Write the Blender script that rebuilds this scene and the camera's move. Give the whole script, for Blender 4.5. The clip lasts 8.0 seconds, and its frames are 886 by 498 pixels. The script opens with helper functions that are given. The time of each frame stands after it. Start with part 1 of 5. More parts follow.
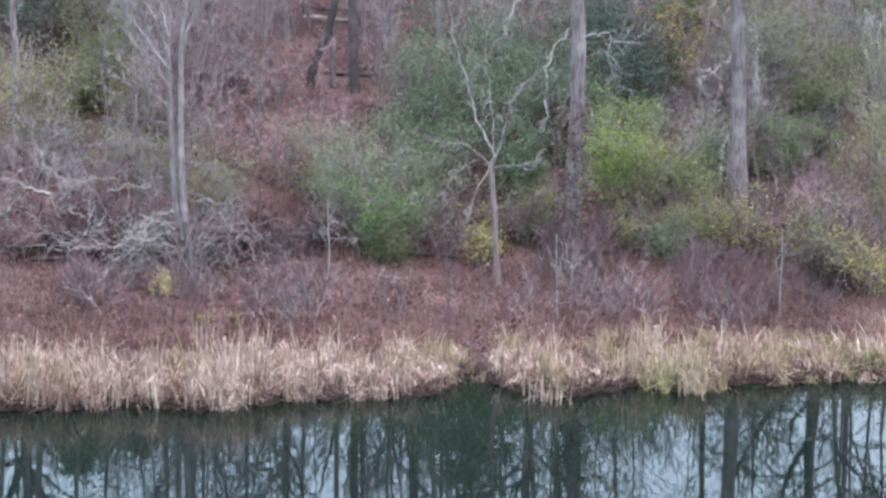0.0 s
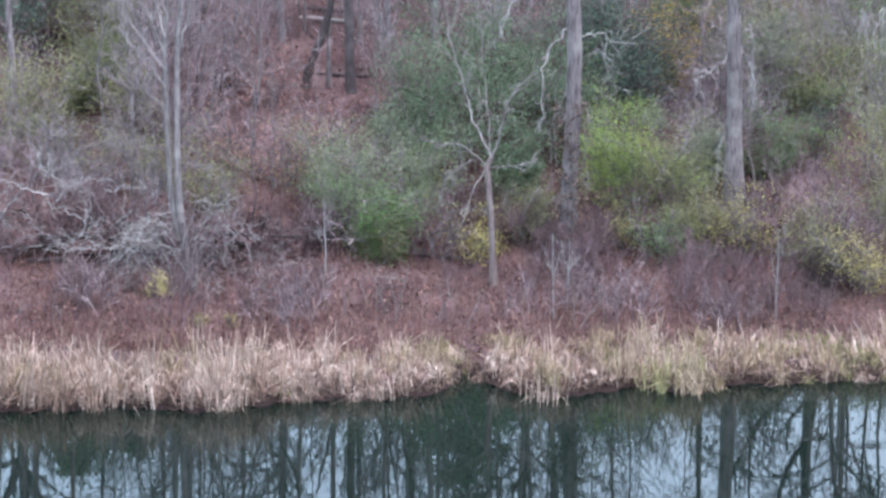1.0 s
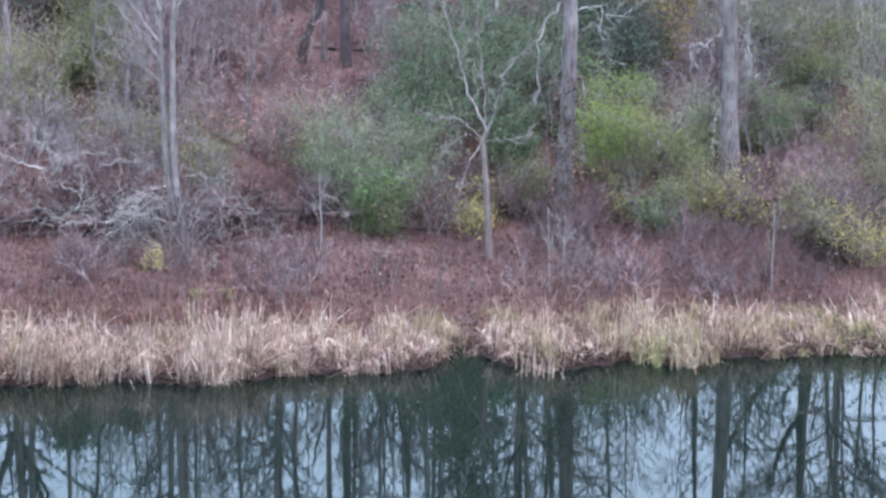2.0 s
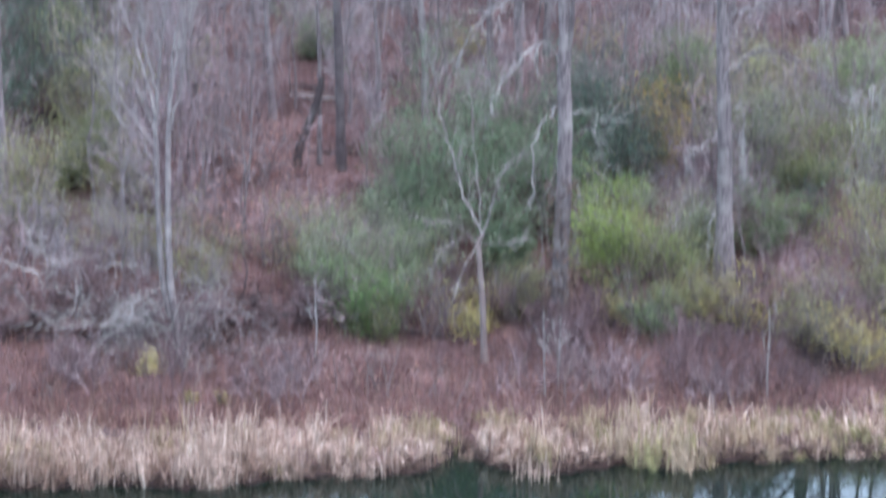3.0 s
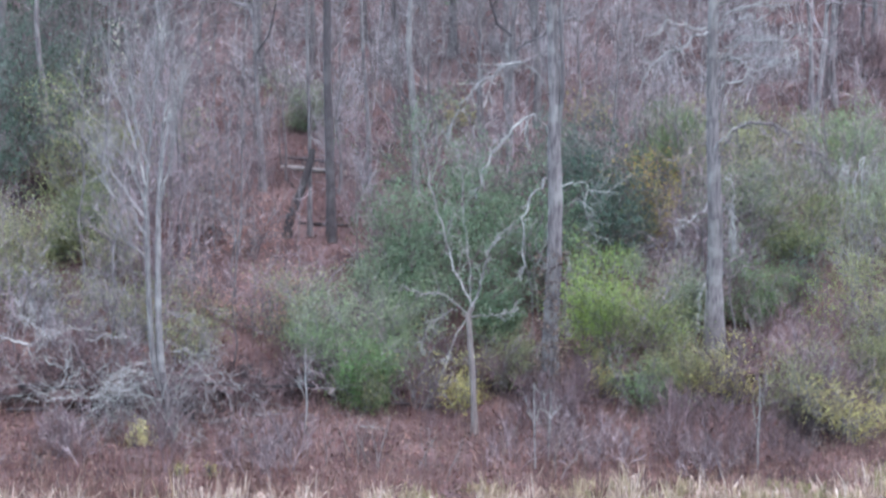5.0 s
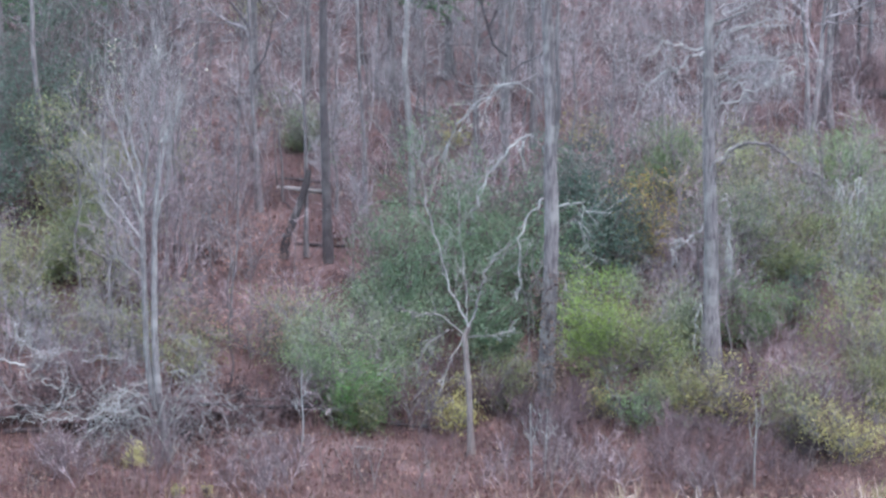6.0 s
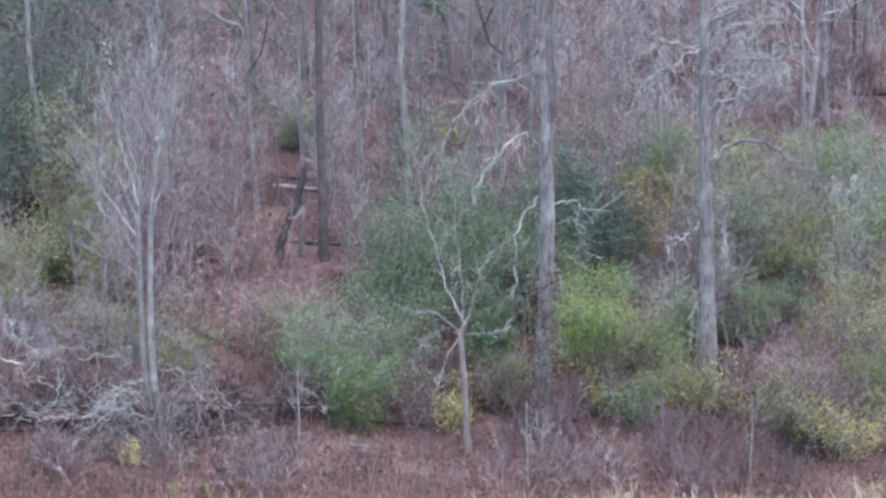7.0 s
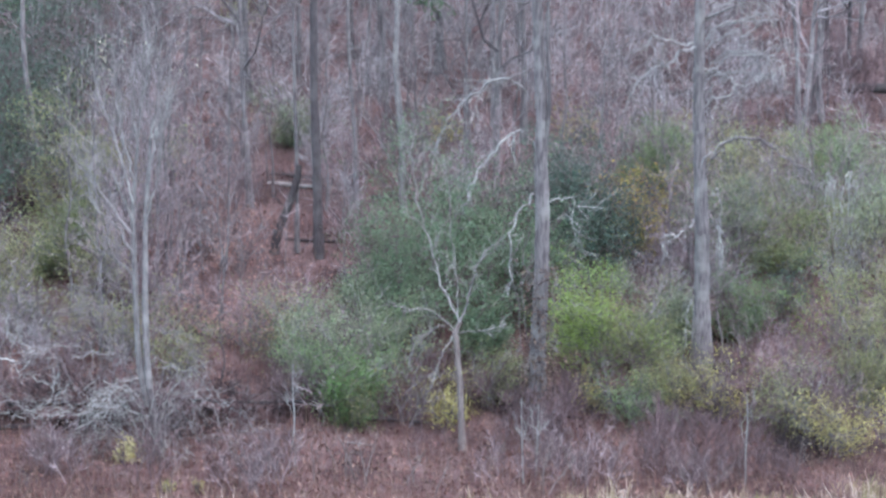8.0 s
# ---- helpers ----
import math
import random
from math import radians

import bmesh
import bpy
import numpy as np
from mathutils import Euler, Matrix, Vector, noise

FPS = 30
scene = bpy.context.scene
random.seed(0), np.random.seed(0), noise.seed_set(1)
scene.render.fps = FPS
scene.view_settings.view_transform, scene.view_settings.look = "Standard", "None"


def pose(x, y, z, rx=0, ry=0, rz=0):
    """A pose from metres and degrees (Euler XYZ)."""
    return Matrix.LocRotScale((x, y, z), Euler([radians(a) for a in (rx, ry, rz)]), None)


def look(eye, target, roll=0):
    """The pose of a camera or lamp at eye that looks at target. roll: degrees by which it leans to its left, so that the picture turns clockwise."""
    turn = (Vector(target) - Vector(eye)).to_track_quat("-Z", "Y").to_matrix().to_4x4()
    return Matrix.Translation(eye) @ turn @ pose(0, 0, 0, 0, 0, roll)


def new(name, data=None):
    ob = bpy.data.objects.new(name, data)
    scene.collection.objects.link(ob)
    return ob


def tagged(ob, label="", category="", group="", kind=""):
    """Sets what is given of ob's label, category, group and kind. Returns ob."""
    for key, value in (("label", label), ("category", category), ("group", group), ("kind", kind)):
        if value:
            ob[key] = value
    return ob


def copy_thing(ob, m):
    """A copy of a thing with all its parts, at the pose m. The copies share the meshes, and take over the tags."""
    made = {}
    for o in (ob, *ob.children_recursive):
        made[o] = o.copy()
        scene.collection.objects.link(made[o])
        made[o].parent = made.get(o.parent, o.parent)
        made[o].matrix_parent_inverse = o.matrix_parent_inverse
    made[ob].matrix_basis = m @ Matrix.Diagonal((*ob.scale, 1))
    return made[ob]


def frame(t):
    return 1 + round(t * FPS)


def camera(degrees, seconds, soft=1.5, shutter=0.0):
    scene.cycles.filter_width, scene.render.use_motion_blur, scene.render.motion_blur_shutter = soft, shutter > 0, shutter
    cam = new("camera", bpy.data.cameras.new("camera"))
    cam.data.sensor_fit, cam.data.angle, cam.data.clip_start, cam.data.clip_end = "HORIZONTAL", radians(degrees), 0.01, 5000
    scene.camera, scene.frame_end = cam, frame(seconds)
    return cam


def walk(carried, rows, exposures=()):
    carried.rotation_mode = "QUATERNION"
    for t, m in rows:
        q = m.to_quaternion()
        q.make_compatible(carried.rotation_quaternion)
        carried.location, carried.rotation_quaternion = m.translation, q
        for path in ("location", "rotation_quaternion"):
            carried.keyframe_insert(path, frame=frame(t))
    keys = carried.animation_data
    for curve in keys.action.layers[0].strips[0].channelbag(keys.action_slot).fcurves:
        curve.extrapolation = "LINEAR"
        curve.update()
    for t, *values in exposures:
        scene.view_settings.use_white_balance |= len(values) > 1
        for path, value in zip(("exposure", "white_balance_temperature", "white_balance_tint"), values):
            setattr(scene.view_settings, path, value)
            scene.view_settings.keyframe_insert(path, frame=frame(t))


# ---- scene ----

# camera: far off over the lake, standing still in the air, turning slowly and tilting up
cam = camera(16.2, 8.0, soft=2.8, shutter=0.8)
FOCAL = 5500.0
EYE = (0.0, -88.4, 25.4)
TILT = -13.41
# seconds, turn to the right, tilt up (both in FOCAL units), lean to the right in degrees
ROWS = [
    (0.0, 0.0, 0.0, 0.0), (0.5, 4.0, 1.0, 0.03), (1.0, 8.0, 1.0, 0.06), (1.2, 9.8, -2.5, 0.065),
    (2.3, 18.6, -53.0, 0.09), (2.5, 20.2, -41.5, 0.09), (2.6, 21.2, -16.0, 0.09), (2.8, 23.2, 58.0, 0.09),
    (2.9, 24.1, 97.0, 0.085), (3.0, 25.0, 137.5, 0.08), (3.2, 27.0, 206.0, 0.08), (3.35, 28.8, 244.0, 0.08),
    (3.5, 30.2, 258.0, 0.08), (4.0, 33.6, 258.4, 0.075), (4.5, 37.2, 258.4, 0.07), (4.85, 40.6, 259.0, 0.055),
    (5.0, 42.0, 264.4, 0.05), (5.1, 42.9, 277.5, 0.05), (5.2, 43.8, 291.0, 0.055), (5.35, 44.8, 301.0, 0.065),
    (5.7, 47.4, 302.0, 0.08), (6.3, 51.6, 299.0, 0.11), (6.5, 53.2, 298.2, 0.12), (7.0, 57.8, 297.0, 0.15),
    (7.5, 62.5, 295.2, 0.155), (8.0, 67.0, 292.4, 0.16),
]
walk(cam, [(t, pose(*EYE, 90 + TILT + math.degrees(math.atan(p / FOCAL)), lean, -math.degrees(math.atan(q / FOCAL)))) for t, q, p, lean in ROWS],
     exposures=[(0.0, 2.41, 6850, 27), (1.2, 2.42, 6600, 26.5), (2.5, 2.45, 6400, 27), (3.0, 2.43, 6500, 27), (3.5, 2.48, 6420, 23.5), (6.5, 2.45, 6480, 21.5), (8.0, 2.45, 6480, 21.5)])

# ---- sky and light: late, overcast day ----
world = bpy.data.worlds.new("overcast_sky")
scene.world = world
world.use_nodes = True
wn = world.node_tree.nodes
sky = wn.new("ShaderNodeTexSky")
sky.sky_type = "NISHITA"
sky.sun_disc = False
sky.sun_elevation, sky.sun_rotation = radians(45), radians(30)
sky.air_density, sky.dust_density, sky.ozone_density = 1.0, 1.2, 2.0
cloud = wn.new("ShaderNodeMix")
cloud.data_type = "RGBA"
cloud.inputs["Factor"].default_value = 0.7
cloud.inputs["B"].default_value = (3.6, 5.75, 6.8, 1)
world.node_tree.links.new(sky.outputs["Color"], cloud.inputs["A"])
world.node_tree.links.new(cloud.outputs["Result"], wn["Background"].inputs["Color"])
wn["Background"].inputs["Strength"].default_value = 0.10
sun = new("sun", bpy.data.lights.new("sun", "SUN"))
sun.data.energy, sun.data.angle, sun.data.color = 1.12, radians(70), (1.0, 0.87, 0.90)
sun.matrix_world = look((6.0, -6.0, 30.0), (0, 0, 0))
sun["kind"] = "structure"

# ---- materials ----


def mat(name, rough=0.8):
    m = bpy.data.materials.new(name)
    m.use_nodes = True
    p = m.node_tree.nodes["Principled BSDF"]
    p.inputs["Roughness"].default_value = rough
    return m, m.node_tree.nodes, m.node_tree.links, p


def ramp(nodes, stops):
    r = nodes.new("ShaderNodeValToRGB")
    r.color_ramp.elements[0].position, r.color_ramp.elements[0].color = stops[0][0], (*stops[0][1], 1)
    r.color_ramp.elements[1].position, r.color_ramp.elements[1].color = stops[-1][0], (*stops[-1][1], 1)
    for at, c in stops[1:-1]:
        r.color_ramp.elements.new(at).color = (*c, 1)
    return r


def bark(name, dark, light, lichen=None, coarse=5.0):
    """Bark: ridges along the stem, blotches, some lichen, each stem a little different."""
    m, n, l, p = mat(name, 0.9)
    co = n.new("ShaderNodeTexCoord")
    mp = n.new("ShaderNodeMapping")
    mp.inputs["Scale"].default_value = (coarse * 4, coarse * 4, coarse * 0.7)
    l.new(co.outputs["Object"], mp.inputs["Vector"])
    ridge = n.new("ShaderNodeTexNoise")
    ridge.inputs["Scale"].default_value, ridge.inputs["Detail"].default_value = 1.0, 6
    l.new(mp.outputs["Vector"], ridge.inputs["Vector"])
    blot = n.new("ShaderNodeTexNoise")
    blot.inputs["Scale"].default_value, blot.inputs["Detail"].default_value = 1.3, 4
    l.new(co.outputs["Object"], blot.inputs["Vector"])
    r = ramp(n, [(0.32, dark), (0.68, light)])
    l.new(ridge.outputs["Fac"], r.inputs["Fac"])
    mix = n.new("ShaderNodeMix")
    mix.data_type = "RGBA"
    edge = ramp(n, [(0.5, (0, 0, 0)), (0.66, (0.75, 0.75, 0.75))])
    l.new(blot.outputs["Fac"], edge.inputs["Fac"])
    l.new(edge.outputs["Color"], mix.inputs["Factor"])
    l.new(r.outputs["Color"], mix.inputs["A"])
    mix.inputs["B"].default_value = (*(lichen or light), 1)
    hue = n.new("ShaderNodeHueSaturation")
    info = n.new("ShaderNodeObjectInfo")
    val = n.new("ShaderNodeMapRange")
    val.inputs["To Min"].default_value, val.inputs["To Max"].default_value = 0.8, 1.22
    l.new(info.outputs["Random"], val.inputs["Value"])
    l.new(val.outputs["Result"], hue.inputs["Value"])
    l.new(mix.outputs["Result"], hue.inputs["Color"])
    l.new(hue.outputs["Color"], p.inputs["Base Color"])
    b = n.new("ShaderNodeBump")
    b.inputs["Strength"].default_value, b.inputs["Distance"].default_value = 0.6, 0.03
    l.new(ridge.outputs["Fac"], b.inputs["Height"])
    l.new(b.outputs["Normal"], p.inputs["Normal"])
    return m


def leafy(name, colours, rough=0.6, thin=0.0, low=0.4, high=1.5):
    """Leaves, blades and twigs: every piece takes its own tone from the list."""
    m, n, l, p = mat(name, rough)
    geo = n.new("ShaderNodeNewGeometry")
    k = len(colours)
    r = ramp(n, [(i / (k - 1), c) for i, c in enumerate(colours)])
    l.new(geo.outputs["Random Per Island"], r.inputs["Fac"])
    co = n.new("ShaderNodeTexCoord")
    ns = n.new("ShaderNodeTexNoise")
    ns.inputs["Scale"].default_value, ns.inputs["Detail"].default_value = 3.2, 2
    l.new(co.outputs["Object"], ns.inputs["Vector"])
    val = n.new("ShaderNodeMapRange")
    val.inputs["From Min"].default_value, val.inputs["From Max"].default_value = 0.3, 0.7
    val.inputs["To Min"].default_value, val.inputs["To Max"].default_value = low, high
    l.new(ns.outputs["Fac"], val.inputs["Value"])
    hue = n.new("ShaderNodeHueSaturation")
    info = n.new("ShaderNodeObjectInfo")
    own = n.new("ShaderNodeMapRange")
    own.inputs["To Min"].default_value, own.inputs["To Max"].default_value = 0.75, 1.2
    l.new(info.outputs["Random"], own.inputs["Value"])
    both = n.new("ShaderNodeMath")
    both.operation = "MULTIPLY"
    l.new(val.outputs["Result"], both.inputs[0])
    l.new(own.outputs["Result"], both.inputs[1])
    l.new(both.outputs["Value"], hue.inputs["Value"])
    l.new(r.outputs["Color"], hue.inputs["Color"])
    l.new(hue.outputs["Color"], p.inputs["Base Color"])
    if thin:
        tr = n.new("ShaderNodeBsdfTranslucent")
        mx = n.new("ShaderNodeMixShader")
        mx.inputs["Fac"].default_value = thin
        l.new(hue.outputs["Color"], tr.inputs["Color"])
        l.new(p.outputs["BSDF"], mx.inputs[1])
        l.new(tr.outputs["BSDF"], mx.inputs[2])
        l.new(mx.outputs["Shader"], n["Material Output"].inputs["Surface"])
    return m


GREY_BARK = bark("grey_bark", (0.062, 0.050, 0.052), (0.185, 0.158, 0.157), (0.235, 0.215, 0.203), 3.2)
PALE_BARK = bark("pale_bark", (0.12, 0.106, 0.104), (0.265, 0.24, 0.233), (0.33, 0.313, 0.29))
TWIN_BARK = bark("twin_stem_bark", (0.09, 0.078, 0.077), (0.22, 0.195, 0.192), (0.28, 0.262, 0.245))
LICHEN_BARK = bark("lichened_bark", (0.17, 0.162, 0.157), (0.29, 0.28, 0.272), (0.37, 0.365, 0.335))
DARK_BARK = bark("dark_bark", (0.022, 0.016, 0.018), (0.058, 0.045, 0.047), (0.085, 0.076, 0.072))
DUSK_BARK = bark("dusky_bark", (0.034, 0.026, 0.028), (0.085, 0.068, 0.071), (0.12, 0.108, 0.104))
DEAD_WOOD = bark("dead_wood", (0.105, 0.08, 0.074), (0.19, 0.152, 0.142), (0.225, 0.19, 0.175))
ROSE_TWIG = leafy("rose_twig", [(0.10, 0.07, 0.076), (0.215, 0.16, 0.168), (0.34, 0.272, 0.28)], 0.85, low=0.6, high=1.3)
GREY_TWIG = leafy("grey_twig", [(0.085, 0.076, 0.08), (0.215, 0.194, 0.20), (0.40, 0.37, 0.37)], 0.85, low=0.6, high=1.3)
WOOD_TWIG = leafy("woody_limb", [(0.06, 0.05, 0.053), (0.145, 0.125, 0.13), (0.26, 0.232, 0.235)], 0.85, low=0.6, high=1.3)
DARK_TWIG = leafy("dark_twig", [(0.05, 0.03, 0.033), (0.118, 0.074, 0.078), (0.18, 0.125, 0.126)], 0.85, low=0.6, high=1.3)
# near-black twigs, their colour standing in for shade inside hollows
SHADE_TWIG = leafy("shade_bramble", [(0.018, 0.012, 0.013), (0.035, 0.023, 0.025), (0.07, 0.048, 0.05)], 0.85, low=0.6, high=1.3)
STALK = leafy("dead_stalk", [(0.057, 0.0235, 0.0215), (0.107, 0.045, 0.04), (0.153, 0.0755, 0.062), (0.27, 0.19, 0.14)], 0.85)
LITTER = leafy("dead_leaf", [(0.042, 0.0168, 0.0163), (0.082, 0.033, 0.0303), (0.126, 0.0555, 0.0488), (0.228, 0.152, 0.121)], 0.75)
REED = leafy("dry_reed", [(0.16, 0.096, 0.075), (0.295, 0.203, 0.16), (0.395, 0.295, 0.24), (0.58, 0.475, 0.40)], 0.7, thin=0.25, low=0.5, high=1.42)
REED_OLIVE = leafy("olive_reed", [(0.20, 0.145, 0.082), (0.32, 0.24, 0.158), (0.42, 0.325, 0.235), (0.255, 0.215, 0.105)], 0.7, thin=0.25, low=0.5, high=1.42)
REED_TAN = leafy("tan_reed", [(0.09, 0.052, 0.04), (0.19, 0.12, 0.09), (0.28, 0.19, 0.145), (0.38, 0.28, 0.22)], 0.7, thin=0.25, low=0.5, high=1.42)
REED_GREEN = leafy("greenish_reed", [(0.16, 0.15, 0.055), (0.24, 0.235, 0.095), (0.32, 0.29, 0.15), (0.36, 0.28, 0.17)], 0.7, thin=0.25, low=0.5, high=1.42)
REED_ROT = leafy("rotten_reed", [(0.035, 0.02, 0.018), (0.075, 0.042, 0.034), (0.13, 0.08, 0.06), (0.22, 0.15, 0.11)], 0.8)
LEAF_PINE = leafy("pine_green_leaf", [(0.05, 0.085, 0.06), (0.07, 0.105, 0.078), (0.095, 0.13, 0.10)], thin=0.3)
LEAF_TEAL = leafy("evergreen_leaf", [(0.044, 0.082, 0.06), (0.064, 0.108, 0.078), (0.09, 0.138, 0.104)], thin=0.3)
LEAF_CREAM = leafy("cream_leaf", [(0.50, 0.46, 0.33), (0.60, 0.56, 0.42), (0.70, 0.66, 0.52)], thin=0.4)
LEAF_GREEN = leafy("fresh_green_leaf", [(0.115, 0.18, 0.085), (0.15, 0.22, 0.10), (0.195, 0.265, 0.13)], thin=0.4)
LEAF_LUSH = leafy("lush_green_leaf", [(0.11, 0.22, 0.075), (0.14, 0.265, 0.09), (0.18, 0.31, 0.115)], thin=0.4)
LEAF_GREYG = leafy("grey_green_leaf", [(0.145, 0.185, 0.11), (0.19, 0.23, 0.14), (0.245, 0.272, 0.178)], thin=0.4)
LEAF_DARK = leafy("dark_green_leaf", [(0.078, 0.132, 0.076), (0.11, 0.168, 0.098), (0.158, 0.21, 0.126)], thin=0.4)
LEAF_LIME = leafy("yellow_green_leaf", [(0.22, 0.315, 0.08), (0.262, 0.365, 0.095), (0.31, 0.41, 0.125)], thin=0.4)
LEAF_OLIVE = leafy("olive_leaf", [(0.18, 0.197, 0.092), (0.23, 0.243, 0.115), (0.29, 0.29, 0.148)], thin=0.4)
LEAF_MOSS = leafy("moss_green_leaf", [(0.125, 0.155, 0.068), (0.16, 0.19, 0.085), (0.205, 0.23, 0.112)], thin=0.4)
LEAF_YELLOW = leafy("yellow_leaf", [(0.40, 0.36, 0.15), (0.52, 0.47, 0.22), (0.64, 0.58, 0.32)], thin=0.4)
LEAF_STRAW = leafy("straw_leaf", [(0.28, 0.255, 0.092), (0.37, 0.335, 0.122), (0.48, 0.43, 0.18)], thin=0.4)
LEAF_SALMON = leafy("salmon_dead_leaf", [(0.25, 0.13, 0.11), (0.33, 0.18, 0.15), (0.42, 0.25, 0.21)], thin=0.3)
LEAF_ORANGE = leafy("orange_leaf", [(0.32, 0.26, 0.06), (0.42, 0.34, 0.085), (0.34, 0.19, 0.07)], thin=0.4)


def ground_material():
    m, n, l, p = mat("leaf_litter_soil", 0.95)
    co = n.new("ShaderNodeTexCoord")
    big = n.new("ShaderNodeTexNoise")
    big.inputs["Scale"].default_value, big.inputs["Detail"].default_value = 0.6, 6
    small = n.new("ShaderNodeTexVoronoi")
    small.inputs["Scale"].default_value = 11.0
    l.new(co.outputs["Object"], big.inputs["Vector"])
    l.new(co.outputs["Object"], small.inputs["Vector"])
    r1 = ramp(n, [(0.33, (0.031, 0.0155, 0.016)), (0.5, (0.07, 0.038, 0.0375)), (0.68, (0.118, 0.073, 0.07))])
    l.new(big.outputs["Fac"], r1.inputs["Fac"])
    sep = n.new("ShaderNodeSeparateColor")
    l.new(small.outputs["Color"], sep.inputs["Color"])
    val = n.new("ShaderNodeMapRange")
    val.inputs["To Min"].default_value, val.inputs["To Max"].default_value = 0.8, 1.22
    l.new(sep.outputs["Red"], val.inputs["Value"])
    hue = n.new("ShaderNodeHueSaturation")
    l.new(val.outputs["Result"], hue.inputs["Value"])
    l.new(r1.outputs["Color"], hue.inputs["Color"])
    l.new(hue.outputs["Color"], p.inputs["Base Color"])
    b = n.new("ShaderNodeBump")
    b.inputs["Distance"].default_value = 0.05
    l.new(small.outputs["Distance"], b.inputs["Height"])
    l.new(b.outputs["Normal"], p.inputs["Normal"])
    return m


def water_material():
    m, n, l, p = mat("lake_water", 0.012)
    p.inputs["Base Color"].default_value = (0.003, 0.0082, 0.006, 1)
    p.inputs["IOR"].default_value = 1.33
    p.inputs["Specular Tint"].default_value = (0.6, 0.9, 1.0, 1)
    co = n.new("ShaderNodeTexCoord")
    mp = n.new("ShaderNodeMapping")
    mp.inputs["Scale"].default_value = (0.8, 1.4, 1)
    l.new(co.outputs["Object"], mp.inputs["Vector"])
    ns = n.new("ShaderNodeTexNoise")
    ns.inputs["Scale"].default_value, ns.inputs["Detail"].default_value = 1.2, 3
    l.new(mp.outputs["Vector"], ns.inputs["Vector"])
    b = n.new("ShaderNodeBump")
    b.inputs["Strength"].default_value, b.inputs["Distance"].default_value = 0.035, 0.02
    l.new(ns.outputs["Fac"], b.inputs["Height"])
    l.new(b.outputs["Normal"], p.inputs["Normal"])
    return m


def mud_material(name, rough, dark, light):
    m, n, l, p = mat(name, rough)
    p.inputs["Specular IOR Level"].default_value = 0.25
    ns = n.new("ShaderNodeTexNoise")
    ns.inputs["Scale"].default_value, ns.inputs["Detail"].default_value = 7.0, 6
    r = ramp(n, [(0.3, dark), (0.7, light)])
    l.new(ns.outputs["Fac"], r.inputs["Fac"])
    l.new(r.outputs["Color"], p.inputs["Base Color"])
    b = n.new("ShaderNodeBump")
    b.inputs["Distance"].default_value = 0.04
    l.new(ns.outputs["Fac"], b.inputs["Height"])
    l.new(b.outputs["Normal"], p.inputs["Normal"])
    return m


SOIL, WATER, MUD = ground_material(), water_material(), mud_material("wet_mud", 0.9, (0.010, 0.006, 0.006), (0.032, 0.018, 0.015))
# earth darkened to carry the shade under the bank's overhang
SHADED_EARTH = mud_material("shaded_earth", 0.95, (0.016, 0.009, 0.009), (0.065, 0.04, 0.036))

# ---- the lie of the land ----
PROFILE_D = (0, 0.14, 3, 7, 13.0, 13.2, 20, 32, 58, 75, 120, 2000)
PROFILE_Z = (0, 0.13, 0.3, 0.6, 1.3, 1.9, 3.0, 5.8, 11.6, 12.6, 12.0, 10)


def shore(x):
    """How far back the water's edge lies at x: an inlet and three tufts that jut out."""
    return (-0.2 + 0.13 * np.clip(x, -30, 30) + 2.3 * np.exp(-((x - 0.95) / 0.75) ** 2) - 0.55 * np.exp(-((x - 3.6) / 0.9) ** 2)
            - 0.7 * np.exp(-((x + 6.7) / 1.2) ** 2) - 0.6 * np.exp(-((x - 7.5) / 0.8) ** 2)
            + 0.2 * np.sin(2.9 * x + 0.6) * np.sin(0.8 * x) + 0.1 * np.sin(6.7 * x + 2))


def step(x):
    """How far the low step in the bank wanders forward and back."""
    return 0.5 * np.sin(0.8 * x + 1) + 0.3 * np.sin(2.3 * x)


def land(x, y):
    x, y = np.asarray(x, float), np.asarray(y, float)
    d = y - shore(x)
    d = d - step(x) * np.clip((d - 4) / 6, 0, 1) * np.clip((19 - d) / 5, 0, 1)
    z = np.where(d < 0, np.maximum(-1.3, 0.22 * d), np.interp(d, PROFILE_D, PROFILE_Z))
    z = z + np.where(y < -220, np.minimum(4.0, (-220 - y) * 0.1), 0)
    rough = 0.10 * np.sin(x * 0.9 + y * 0.5) * np.sin(y * 0.7 - x * 0.3) + 0.05 * np.sin(x * 2.7 + 1.3 * y) * np.sin(2.1 * y - x)
    return z + rough * np.clip(d / 6, 0, 1)


def mesh_of(name, verts, faces, material, smooth=False):
    me = bpy.data.meshes.new(name)
    me.from_pydata(verts, [], faces)
    if smooth:
        me.polygons.foreach_set("use_smooth", [True] * len(me.polygons))
    me.materials.append(material)
    me.update()
    return me


def part(name, verts, faces, material, parent=None, label="", smooth=False):
    """One mesh object, under its thing where a parent is given."""
    ob = new(name, mesh_of(name, verts, faces, material, smooth))
    ob.parent = parent
    if label:
        ob["label"] = label
    return ob


